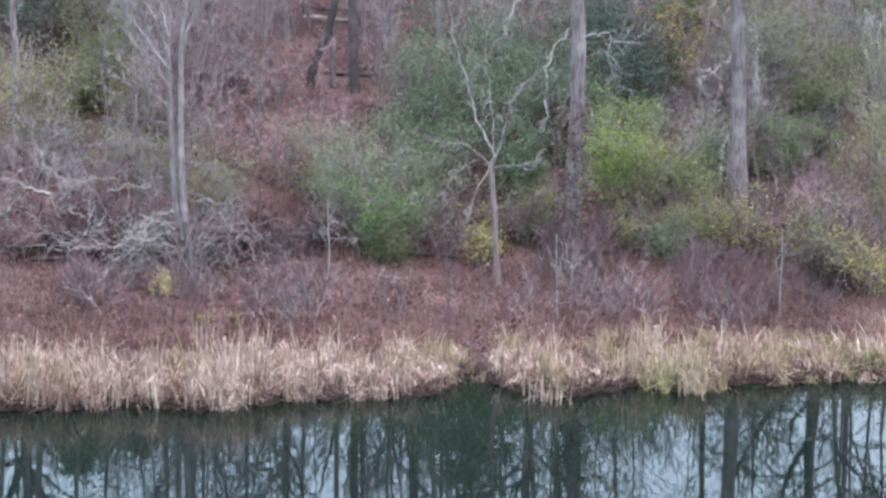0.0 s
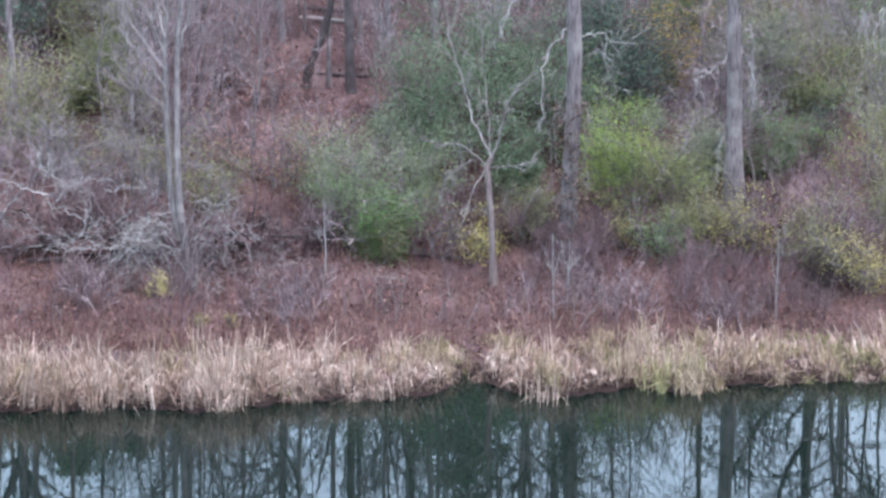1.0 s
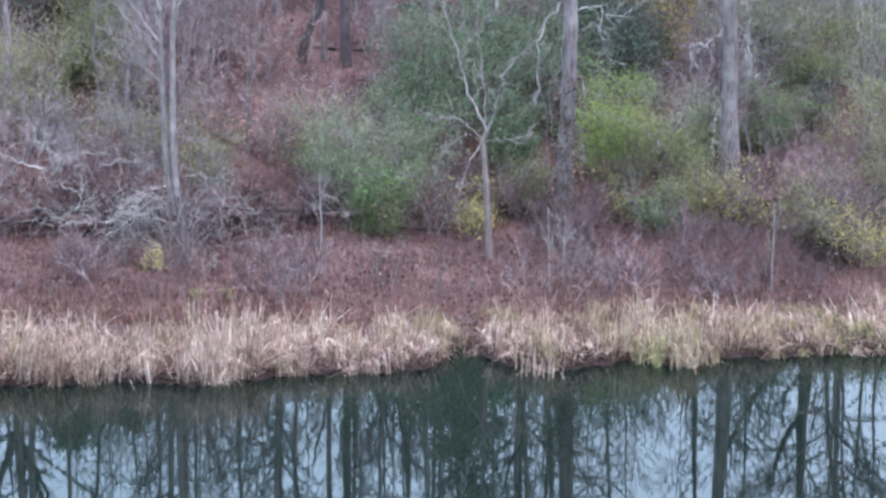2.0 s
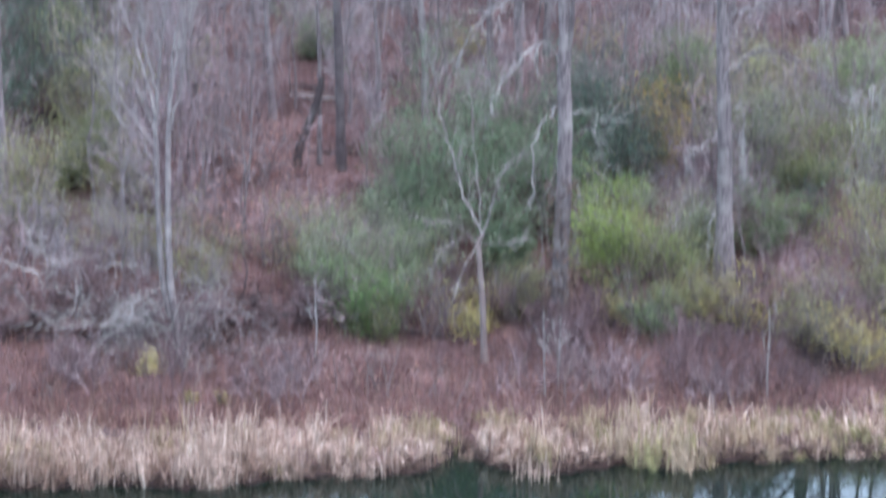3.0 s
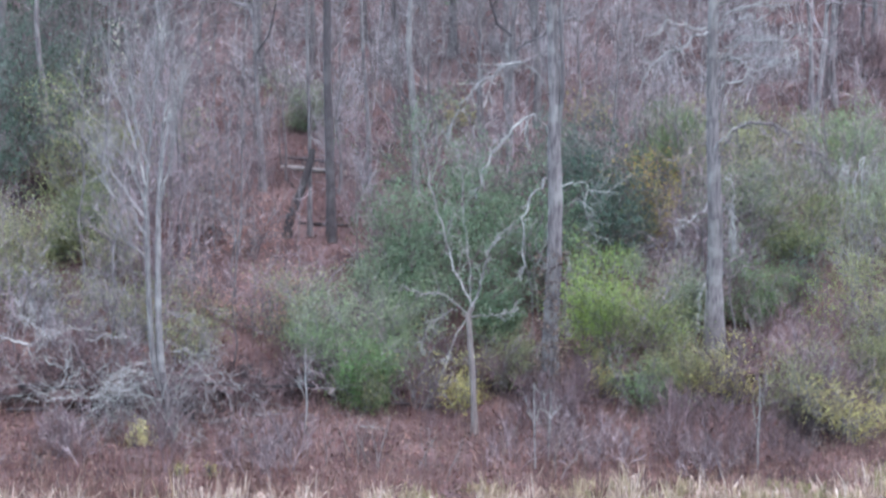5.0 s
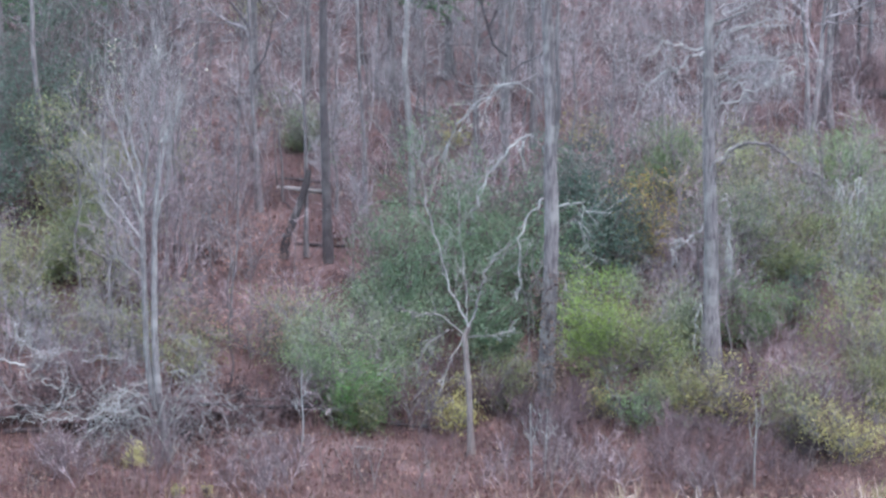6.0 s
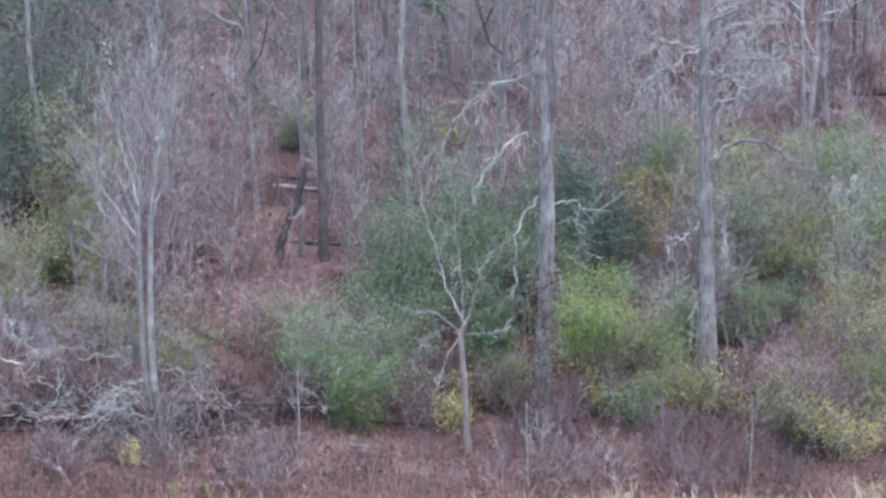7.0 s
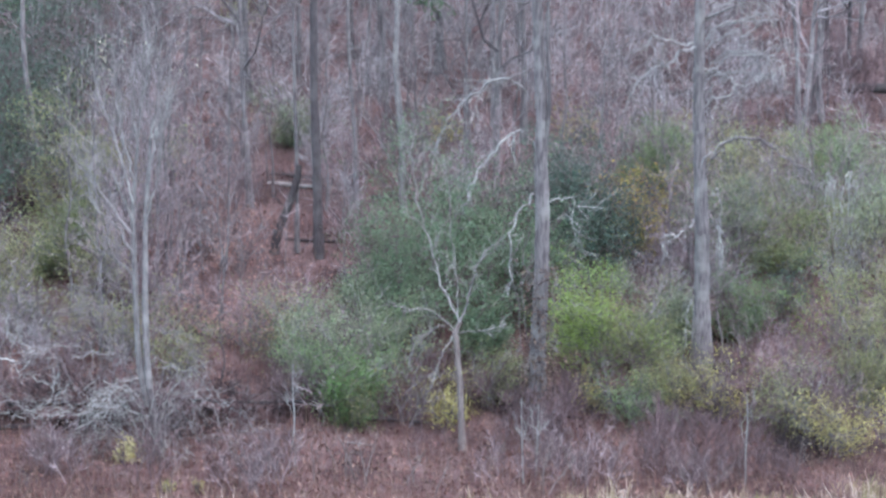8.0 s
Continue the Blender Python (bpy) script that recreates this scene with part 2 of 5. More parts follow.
def build_ground():
    xs = np.concatenate([[-1500, -500, -150, -70, -40], np.arange(-26, 26.1, 0.25), [40, 70, 150, 500, 1500]])
    ys = np.concatenate([[-1500, -600, -260, -220, -120, -50, -20], np.arange(-8, 16, 0.2), np.arange(16, 62.1, 0.4), [66, 75, 95, 120, 200, 500, 1500]])
    gx, gy = np.meshgrid(xs, ys)
    z = land(gx, gy)
    w = len(xs)
    verts = np.stack([gx.ravel(), gy.ravel(), z.ravel()], 1).tolist()
    faces = [(j * w + i, j * w + i + 1, (j + 1) * w + i + 1, (j + 1) * w + i) for j in range(len(ys) - 1) for i in range(w - 1)]
    ob = part("ground", verts, faces, SOIL, smooth=True)
    tagged(ob, "wooded hillside covered with reddish brown dead leaves", "ground", kind="structure")


def build_water():
    ob = part("water", [(-1500, -1500, 0), (1500, -1500, 0), (1500, 14, 0), (-1500, 14, 0)], [(0, 1, 2, 3)], WATER)
    tagged(ob, "dark still lake water mirroring bare trees and sky", "lake water", kind="structure")


build_ground()
build_water()


def build_mud():
    """Wet mud between the reeds and the water, with an uneven edge."""
    xs = np.arange(-19, 19.5, 0.07)
    rows = []
    for k in range(10):
        edge = 0.55 + 0.25 * np.sin(1.7 * xs + 0.5) + 0.15 * np.sin(4.3 * xs)
        y = shore(xs) - 0.35 + (0.35 + edge) * k / 9
        rows.append(np.stack([xs, y, land(xs, y) + 0.03 + 0.07 * np.sin(9 * xs + 2 * k) ** 2 * np.sin(3.1 * xs + k) ** 2 + 0.05 * np.sin(31 * xs + 9 * k) ** 2], 1))
    w = len(xs)
    faces = [(j * w + i, j * w + i + 1, (j + 1) * w + i + 1, (j + 1) * w + i) for j in range(9) for i in range(w - 1)]
    ob = part("mud_bank", np.concatenate(rows).tolist(), faces, MUD, smooth=True)
    tagged(ob, "dark wet mud between reeds and water", "mud", kind="structure")


build_mud()


# where the low bank is hollowed out: place along the shore, half width
HOLLOWS = ((-13.4, 1.3), (-10.7, 1.0), (-8.3, 0.6), (-6.4, 0.5), (-4.0, 0.4), (2.8, 0.9), (5.2, 0.6), (6.9, 0.8), (9.0, 0.9), (11.4, 1.0), (13.3, 0.7))


def build_lip():
    """Short ragged stretches of turf that overhang the step in the bank, and a dark strip for the shade beneath."""
    xs = np.arange(-19, 20, 0.08)
    back = shore(xs) + step(xs)
    held = sum(np.exp(-((xs - c) / w) ** 4) for c, w in HOLLOWS)
    held = np.clip(held * (1.0 + 0.3 * np.sin(5.3 * xs)), 0, 1)
    rag = 0.16 * np.sin(2.1 * xs) + 0.12 * np.sin(5.7 * xs + 1) + 0.09 * np.sin(13.0 * xs) + 0.06 * np.sin(29.0 * xs)
    rows = []
    for d, dz, k in ((13.5, 0.0, 0.0), (13.1, 0.05, 0.5), (12.8, 0.0, 1.0), (12.77, -0.07, 1.0), (13.0, -0.16, 0.4), (13.25, -0.25, 0.0)):
        out = 13.5 - (13.5 - d) * held
        rows.append(np.stack([xs, back + out - rag * k * held, land(xs, back + 13.45) + dz - 0.3 * (1 - held) + 0.05 * np.sin(9 * xs + 3 * k) * np.sin(23 * xs)], 1))
    w = len(xs)
    faces = [(j * w + i, (j + 1) * w + i, (j + 1) * w + i + 1, j * w + i + 1) for j in range(5) for i in range(w - 1)]
    ob = part("turf_lip", np.concatenate(rows).tolist(), faces, SOIL, smooth=True)
    tagged(ob, "ragged turf edge overhanging a low earth bank", "bank", kind="structure")
    # dark strip along the step face: shade of the overhang put into its colour
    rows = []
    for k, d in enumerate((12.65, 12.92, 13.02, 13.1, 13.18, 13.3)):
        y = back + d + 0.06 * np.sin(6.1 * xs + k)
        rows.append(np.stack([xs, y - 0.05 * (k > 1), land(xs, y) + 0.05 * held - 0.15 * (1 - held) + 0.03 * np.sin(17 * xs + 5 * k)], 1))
    ob = part("bank_face", np.concatenate(rows).tolist(), faces, SHADED_EARTH, smooth=True)
    tagged(ob, "dark earth strip painting in the shade under a low bank", "bank", kind="structure")


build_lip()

# ---- wood: stems, limbs and twigs ----


class Wood:
    """Verts and faces of many tapered tubes, with the tips that they end in."""

    def __init__(self):
        self.v, self.f, self.tips, self.least = [], [], [], 0.009

    def tube(self, pts, radii, sides):
        base = len(self.v)
        axis = (pts[-1] - pts[0])
        side = axis.cross(Vector((0.3, 1, 0.2)))
        if side.length < 1e-6:
            side = Vector((1, 0, 0))
        side.normalize()
        other = axis.cross(side).normalized()
        for p, r in zip(pts, radii):
            for i in range(sides):
                a = math.tau * i / sides
                q = p + (side * math.cos(a) + other * math.sin(a)) * (r * (1 + 0.16 * noise.noise(Vector((i * 1.7, p.z * 1.9, p.x)))) if sides > 8 else r)
                self.v.append((q.x, q.y, q.z))
        for j in range(len(pts) - 1):
            for i in range(sides):
                k = (i + 1) % sides
                self.f.append((base + j * sides + i, base + j * sides + k, base + (j + 1) * sides + k, base + (j + 1) * sides + i))

    def grow(self, rng, p, d, length, r, kids, sides=3, up=0.15, wild=0.2, spread=0.8, taper=0.35, start=0.3):
        """A bent branch and, level by level, the branches that kids counts."""
        n = (4 if length > 1.2 else (3 if length > 0.6 else 2)) if kids else (2 if length > 0.75 else 1)
        pts, dirs = [p.copy()], []
        d = d.normalized()
        for i in range(n):
            d = (d + Vector((rng.gauss(0, wild), rng.gauss(0, wild), rng.gauss(0, wild) + up))).normalized()
            pts.append(pts[-1] + d * (length / n))
            dirs.append(d)
        r = max(r, self.least)
        self.tube(pts, [r * (1 - (1 - taper) * i / n) for i in range(n + 1)], sides)
        if not kids:
            self.tips.append((pts[-1], d))
            return pts
        for i in range(kids[0]):
            f = start + (1 - start) * (i + rng.random()) / kids[0]
            s = min(n - 1, int(f * n))
            q = pts[s].lerp(pts[s + 1], f * n - s)
            out = Vector((rng.gauss(0, 1), rng.gauss(0, 1), rng.gauss(0, 0.5)))
            out -= out.project(dirs[s])
            out = dirs[s] + out.normalized() * spread * rng.uniform(0.6, 1.3)
            self.grow(rng, q, out, length * rng.uniform(0.35, 0.62) * (1.15 - 0.5 * f), r * 0.6, kids[1:], 3, up, wild, spread, taper, 0.2)
        self.tips.append((pts[-1], d))
        return pts


def path_points(pts, steps=4):
    """A smooth curve through the given points."""
    out = []
    p = [Vector(q) for q in pts]
    p = [p[0] * 2 - p[1]] + p + [p[-1] * 2 - p[-2]]
    for i in range(1, len(p) - 2):
        for s in range(steps):
            t = s / steps
            a, b, c, e = p[i - 1], p[i], p[i + 1], p[i + 2]
            out.append(0.5 * ((2 * b) + (c - a) * t + (2 * a - 5 * b + 4 * c - e) * t * t + (3 * b - a - 3 * c + e) * t ** 3))
    return out + [p[-2]]


def thing(name, x, y, label, category, group="", sink=0.06):
    e = new(name)
    e.location = (x, y, float(land(x, y)) - sink)
    tagged(e, label, category, group)
    return e


def trunk_part(parent, pts, r0, r1, material, name="trunk", sides=9, flare=1.5, label=""):
    w = Wood()
    c = path_points(pts, 8 if sides > 8 else 4)
    n = len(c) - 1
    w.tube(c, [(r0 + (r1 - r0) * i / n) * (1 + (flare - 1) * max(0, 1 - i / (0.12 * n + 1))) for i in range(n + 1)], sides)
    part(name, w.v, w.f, material, parent, label, True)
    return c


def limb_part(parent, rng, pts, r0, r1, material, twigs=10, length=0.9, kids=(3,), up=0.05, sides=5, spread=0.9, name="limb", label="", split=True, crook=0.05):
    """A limb along the points, with twigs: each one a part of the limb, or joined to it."""
    w = Wood()
    c = path_points(pts)
    n = len(c) - 1
    c = [c[0]] + [q + Vector((rng.gauss(0, crook), rng.gauss(0, crook), rng.gauss(0, crook))) for q in c[1:]]
    w.tube(c, [1.05 * (r0 + (r1 - r0) * i / n) for i in range(n + 1)], sides)
    sprays = []
    for k in range(twigs):
        i = rng.randint(n // 4, n - 1)
        d = (c[i + 1] - c[i]).normalized()
        out = d + Vector((rng.gauss(0, 1), rng.gauss(0, 1), rng.gauss(0, 0.8))).normalized() * spread
        t = Wood() if split else w
        t.grow(rng, c[i], out, length * rng.uniform(0.5, 1.2), max(0.009, r1 * 0.7), kids, 3, up, 0.22, 0.8)
        sprays.append(t)
    ob = part(name, w.v, w.f, material, parent, label)
    if split:
        for t in sprays:
            part("twig", t.v, t.f, material, ob)


def bare_tree(name, rng, height, r, material, twig, limbs=16, first=0.3, lean=0.0, kids=(4, 3), reach=0.3, up=0.2, label="", group="", category="tree"):
    """A leafless tree at the origin: trunk and crown."""
    e = new(name)
    tagged(e, label, category, group)
    c = [Vector((0, 0, 0))]
    for i in range(1, 8):
        c.append(Vector((lean * height * i / 7 + rng.gauss(0, 0.06), rng.gauss(0, 0.06), height * i / 7)))
    c = trunk_part(e, c, r, r * 0.25, material, sides=7)
    w = Wood()
    w.least = 0.013 if height > 12 else 0.009
    n = len(c) - 1
    for k in range(limbs):
        f = first + (0.98 - first) * (k + rng.random()) / limbs
        q = c[min(n, int(f * n))]
        a = rng.uniform(0, math.tau)
        d = Vector((math.cos(a), math.sin(a), rng.uniform(0.2, 0.9)))
        w.grow(rng, q, d, height * reach * rng.uniform(0.6, 1.2) * (1.15 - 0.7 * f), max(0.011, r * (0.5 if height > 12 else 0.32) * (1.1 - 0.6 * f)), kids, 4, up * 0.4, 0.2, 0.75)
    part("crown", w.v, w.f, twig, e)
    return e


def add_leaves(rng, spots, size, count, spread, drop=0.0):
    """Folded leaves round the given spots."""
    v, f = [], []
    for p, d in spots:
        for k in range(count):
            q = p + Vector((rng.gauss(0, spread), rng.gauss(0, spread), rng.gauss(0, spread * 0.8) - drop))
            a = Vector((rng.gauss(0, 1), rng.gauss(0, 1), rng.gauss(-0.2, 0.7))).normalized()
            b = a.cross(Vector((rng.gauss(0, 1), rng.gauss(0, 1), rng.gauss(0, 1)))).normalized()
            s = size * rng.uniform(0.6, 1.3)
            i = len(v)
            n = a.cross(b) * s * 0.12
            for u in (q - a * s * 0.5, q + b * s * 0.3 + n, q + a * s * 0.5, q - b * s * 0.3 + n):
                v.append((u.x, u.y, u.z))
            f += [(i, i + 1, i + 2), (i, i + 2, i + 3)]
    return v, f


def leafy_shrub(name, seed, x, y, width, height, leaf, twig, size=0.08, stems=9, count=4, spread=0.16, bare=0.12, sparse=1.0, label="", category="shrub", group="", kids=(7, 5)):
    """A shrub in leaf: stems and twigs fan out from the base, leaves sit round their tips."""
    rng = random.Random(seed)
    e = thing(name, x, y, label, category, group)
    tips = []
    for k in range(stems):
        w = Wood()
        a = rng.uniform(0, math.tau)
        flat = rng.uniform(0.05, 1.0)
        d = Vector((math.cos(a) * flat * width / height * 0.75, math.sin(a) * flat * width / height * 0.6, 1))
        p = Vector((math.cos(a) * 0.15 * width * rng.random(), math.sin(a) * 0.12 * width * rng.random(), 0))
        w.grow(rng, p, d, height * rng.uniform(0.34, 1.16) * (1.05 - 0.25 * flat), 0.022, kids, 4, 0.1, 0.25, 0.9, start=bare)
        part("stem", w.v, w.f, twig, e)
        tips += w.tips
    gap = Vector((seed * 3.7, seed * 1.3, 0))
    spots = [t for t in tips if rng.random() < sparse and noise.noise(t[0] * 1.15 + gap) + 0.8 * noise.noise(t[0] * 3.1 - gap) > -0.25 - 0.3 * (sparse > 0.9)]
    v, f = add_leaves(rng, spots, size, count, spread)
    part("foliage", v, f, leaf, e)
    return e


def bare_shrub(name, rng, width, height, twig, stems=8, kids=(6, 5), r=0.016, label="", group="", category="bare shrub"):
    """A leafless thicket at the origin."""
    e = new(name)
    tagged(e, label, category, group)
    for k in range(stems):
        w = Wood()
        a = rng.uniform(0, math.tau)
        flat = rng.uniform(0.0, 1.0) * width / height
        p = Vector((rng.gauss(0, width * 0.22), rng.gauss(0, width * 0.22), 0))
        w.grow(rng, p, Vector((math.cos(a) * flat, math.sin(a) * flat, 1)), height * rng.uniform(0.5, 1.05), r, kids, 3, 0.06, 0.16, 0.8, start=0.25)
        part("stem", w.v, w.f, twig, e)
    return e


def put_copies(ob, places, rng, lo=0.8, hi=1.2, sink=0.05):
    """The first place takes the thing itself, the others copies of it."""
    for i, (x, y) in enumerate(places):
        s = rng.uniform(lo, hi)
        m = Matrix.LocRotScale((x, y, float(land(x, y)) - sink), Euler((rng.gauss(0, 0.03), rng.gauss(0, 0.03), rng.uniform(0, math.tau))), (s, s, s * rng.uniform(0.9, 1.15)))
        if i:
            copy_thing(ob, m)
        else:
            first = m
    ob.matrix_basis = first


# ---- the trees that stand out ----
R = random.Random(11)


def twin_stem_tree():
    e = thing("bare_tree", -8.08, 8.72, "pale grey twin-stemmed bare tree with a fan of branches", "tree")
    trunk_part(e, [(0.08, 0.45, 0), (0.0, 0.4, 0.7), (-0.12, 0.34, 1.5), (-0.26, 0.3, 2.5)], 0.17, 0.12, GREY_BARK, flare=1.2, label="dark grey foot of the trunk")
    trunk_part(e, [(-0.28, 0.33, 1.6), (-0.48, 0.29, 2.8), (-0.57, 0.3, 4.4), (-0.6, 0.32, 6.8), (-0.62, 0.34, 7.9), (-0.51, 0.35, 9.2), (-0.38, 0.36, 10.4), (-0.25, 0.37, 11.7), (-0.19, 0.38, 13.0)], 0.12, 0.016, TWIN_BARK, flare=1.0)
    trunk_part(e, [(-0.22, 0.31, 2.2), (-0.27, 0.3, 3.2), (-0.29, 0.33, 4.4), (-0.25, 0.37, 6.8), (-0.21, 0.39, 7.9), (-0.12, 0.41, 9.0), (0.0, 0.44, 10.4), (0.18, 0.46, 11.3), (0.32, 0.48, 12.4)], 0.135, 0.016, TWIN_BARK, flare=1.0)
    rng = random.Random(5)
    # the fan of steep limbs
    for pts in ([(-0.62, 0.28, 6.6), (-1.1, 0.1, 7.5), (-1.7, -0.1, 8.1), (-2.1, -0.3, 9.4)], [(-0.62, 0.28, 7.7), (-1.05, 0.2, 8.8), (-1.5, 0.1, 9.5), (-1.9, 0.0, 10.3)],
                [(-0.6, 0.28, 8.2), (-0.9, 0.36, 9.4), (-1.25, 0.4, 10.6), (-1.6, 0.5, 11.6), (-1.75, 0.55, 12.3)], [(-0.51, 0.28, 8.8), (-0.75, 0.2, 9.8), (-1.0, 0.15, 11.0), (-1.15, 0.1, 12.3)],
                [(-0.4, 0.28, 10.0), (-0.55, 0.45, 11.1), (-0.65, 0.65, 12.5)], [(-0.11, 0.28, 8.8), (0.13, 0.2, 10.2), (0.5, 0.1, 11.1), (0.8, 0.0, 12.2)],
                [(-0.2, 0.28, 7.7), (0.15, 0.38, 8.9), (0.32, 0.48, 10.1), (0.37, 0.58, 11.6)], [(0.0, 0.3, 10.3), (0.35, 0.4, 10.8), (0.6, 0.5, 11.6)],
                [(-0.28, 0.28, 11.3), (-0.1, 0.38, 12.1), (0.0, 0.48, 13.3)], [(-0.61, 0.28, 7.2), (-1.3, 0.4, 8.1), (-1.9, 0.55, 8.9), (-2.5, 0.7, 9.6)], [(-0.6, 0.28, 5.8), (-1.2, 0.05, 6.5), (-1.8, -0.2, 6.9)]):
        limb_part(e, rng, pts, 0.042, 0.011, PALE_BARK, twigs=17, length=1.25, kids=(3,), up=0.3, spread=0.36, crook=0.03)
    # thin drooping side branches low down
    for pts in ([(-0.53, 0.28, 4.6), (-1.85, 0.0, 4.9), (-3.2, -0.25, 4.7), (-4.3, -0.5, 4.0)], [(-0.53, 0.28, 3.9), (-1.6, 0.1, 4.2), (-2.8, -0.1, 4.0), (-3.7, -0.3, 3.3)], [(-0.27, 0.28, 4.2), (0.65, 0.0, 4.0), (1.6, -0.3, 3.1)],
                [(-0.58, 0.3, 5.2), (-1.3, 0.1, 5.6), (-2.4, 0.0, 5.5)], [(-0.25, 0.3, 5.4), (0.4, 0.0, 5.6), (1.0, -0.2, 5.2)], [(-0.5, 0.3, 3.0), (-1.4, 0.0, 3.3), (-2.4, -0.2, 2.7)]):
        limb_part(e, rng, pts, 0.016, 0.007, GREY_BARK, twigs=11, length=0.8, kids=(3,), up=-0.04)
    spots = [(Vector((rng.uniform(-1.6, 1.3), rng.gauss(0.2, 0.4), rng.uniform(12.2, 13.6))), None) for k in range(14)]
    part("foliage", *add_leaves(rng, spots, 0.11, 3, 0.12), LEAF_CREAM, e, "last cream-coloured leaves")


def forked_tree():
    e = thing("bare_tree", 1.76, 9.65, "slender dead grey tree forking into a wide V", "tree")
    bark_ = PALE_BARK
    trunk_part(e, [(0, 0, 0), (-0.04, 0, 1.1), (-0.1, 0, 2.4), (-0.2, 0, 3.7), (-0.22, 0, 3.95), (-0.08, 0, 4.3)], 0.11, 0.085, DEAD_WOOD)
    rng = random.Random(8)
    limb_part(e, rng, [(-0.08, 0, 4.25), (-0.35, 0, 4.85), (-0.75, 0.1, 5.7), (-0.95, 0.1, 6.6), (-1.3, 0.2, 7.6), (-1.5, 0.3, 8.9), (-1.6, 0.3, 9.8)], 0.04, 0.009, bark_, 22, 0.9, crook=0.025)
    limb_part(e, rng, [(-0.08, 0, 4.25), (0.15, 0, 4.9), (0.32, -0.1, 5.6), (0.5, -0.1, 6.2), (0.95, -0.2, 6.8), (1.3, -0.2, 7.1)], 0.04, 0.010, bark_, 18, 0.8, crook=0.025)
    limb_part(e, rng, [(-0.1, 0, 4.3), (-0.15, 0.2, 5.3), (-0.3, 0.4, 6.6), (-0.4, 0.5, 8.0), (-0.5, 0.5, 9.4)], 0.02, 0.008, bark_, 16, 0.9, crook=0.025)
    limb_part(e, rng, [(-0.22, 0, 3.95), (-0.7, -0.2, 4.25), (-1.1, -0.3, 4.0), (-1.5, -0.4, 3.7), (-1.72, -0.4, 3.1), (-1.8, -0.4, 2.5)], 0.026, 0.007, bark_, 14, 0.5, up=-0.1, crook=0.025)
    limb_part(e, rng, [(-0.22, 0, 3.95), (-0.6, -0.2, 3.4), (-0.82, -0.3, 2.9), (-0.95, -0.3, 2.4)], 0.02, 0.007, bark_, 8, 0.4, up=-0.1, crook=0.025)
    limb_part(e, rng, [(-0.2, 0, 3.98), (0.4, -0.2, 4.05), (1.0, -0.3, 4.15), (1.6, -0.3, 4.15)], 0.022, 0.007, bark_, 10, 0.5, crook=0.025)
    limb_part(e, rng, [(-0.2, 0, 3.98), (-0.9, 0.2, 4.6), (-1.7, 0.2, 4.7), (-2.4, 0.3, 4.9)], 0.022, 0.007, bark_, 10, 0.5, crook=0.025)


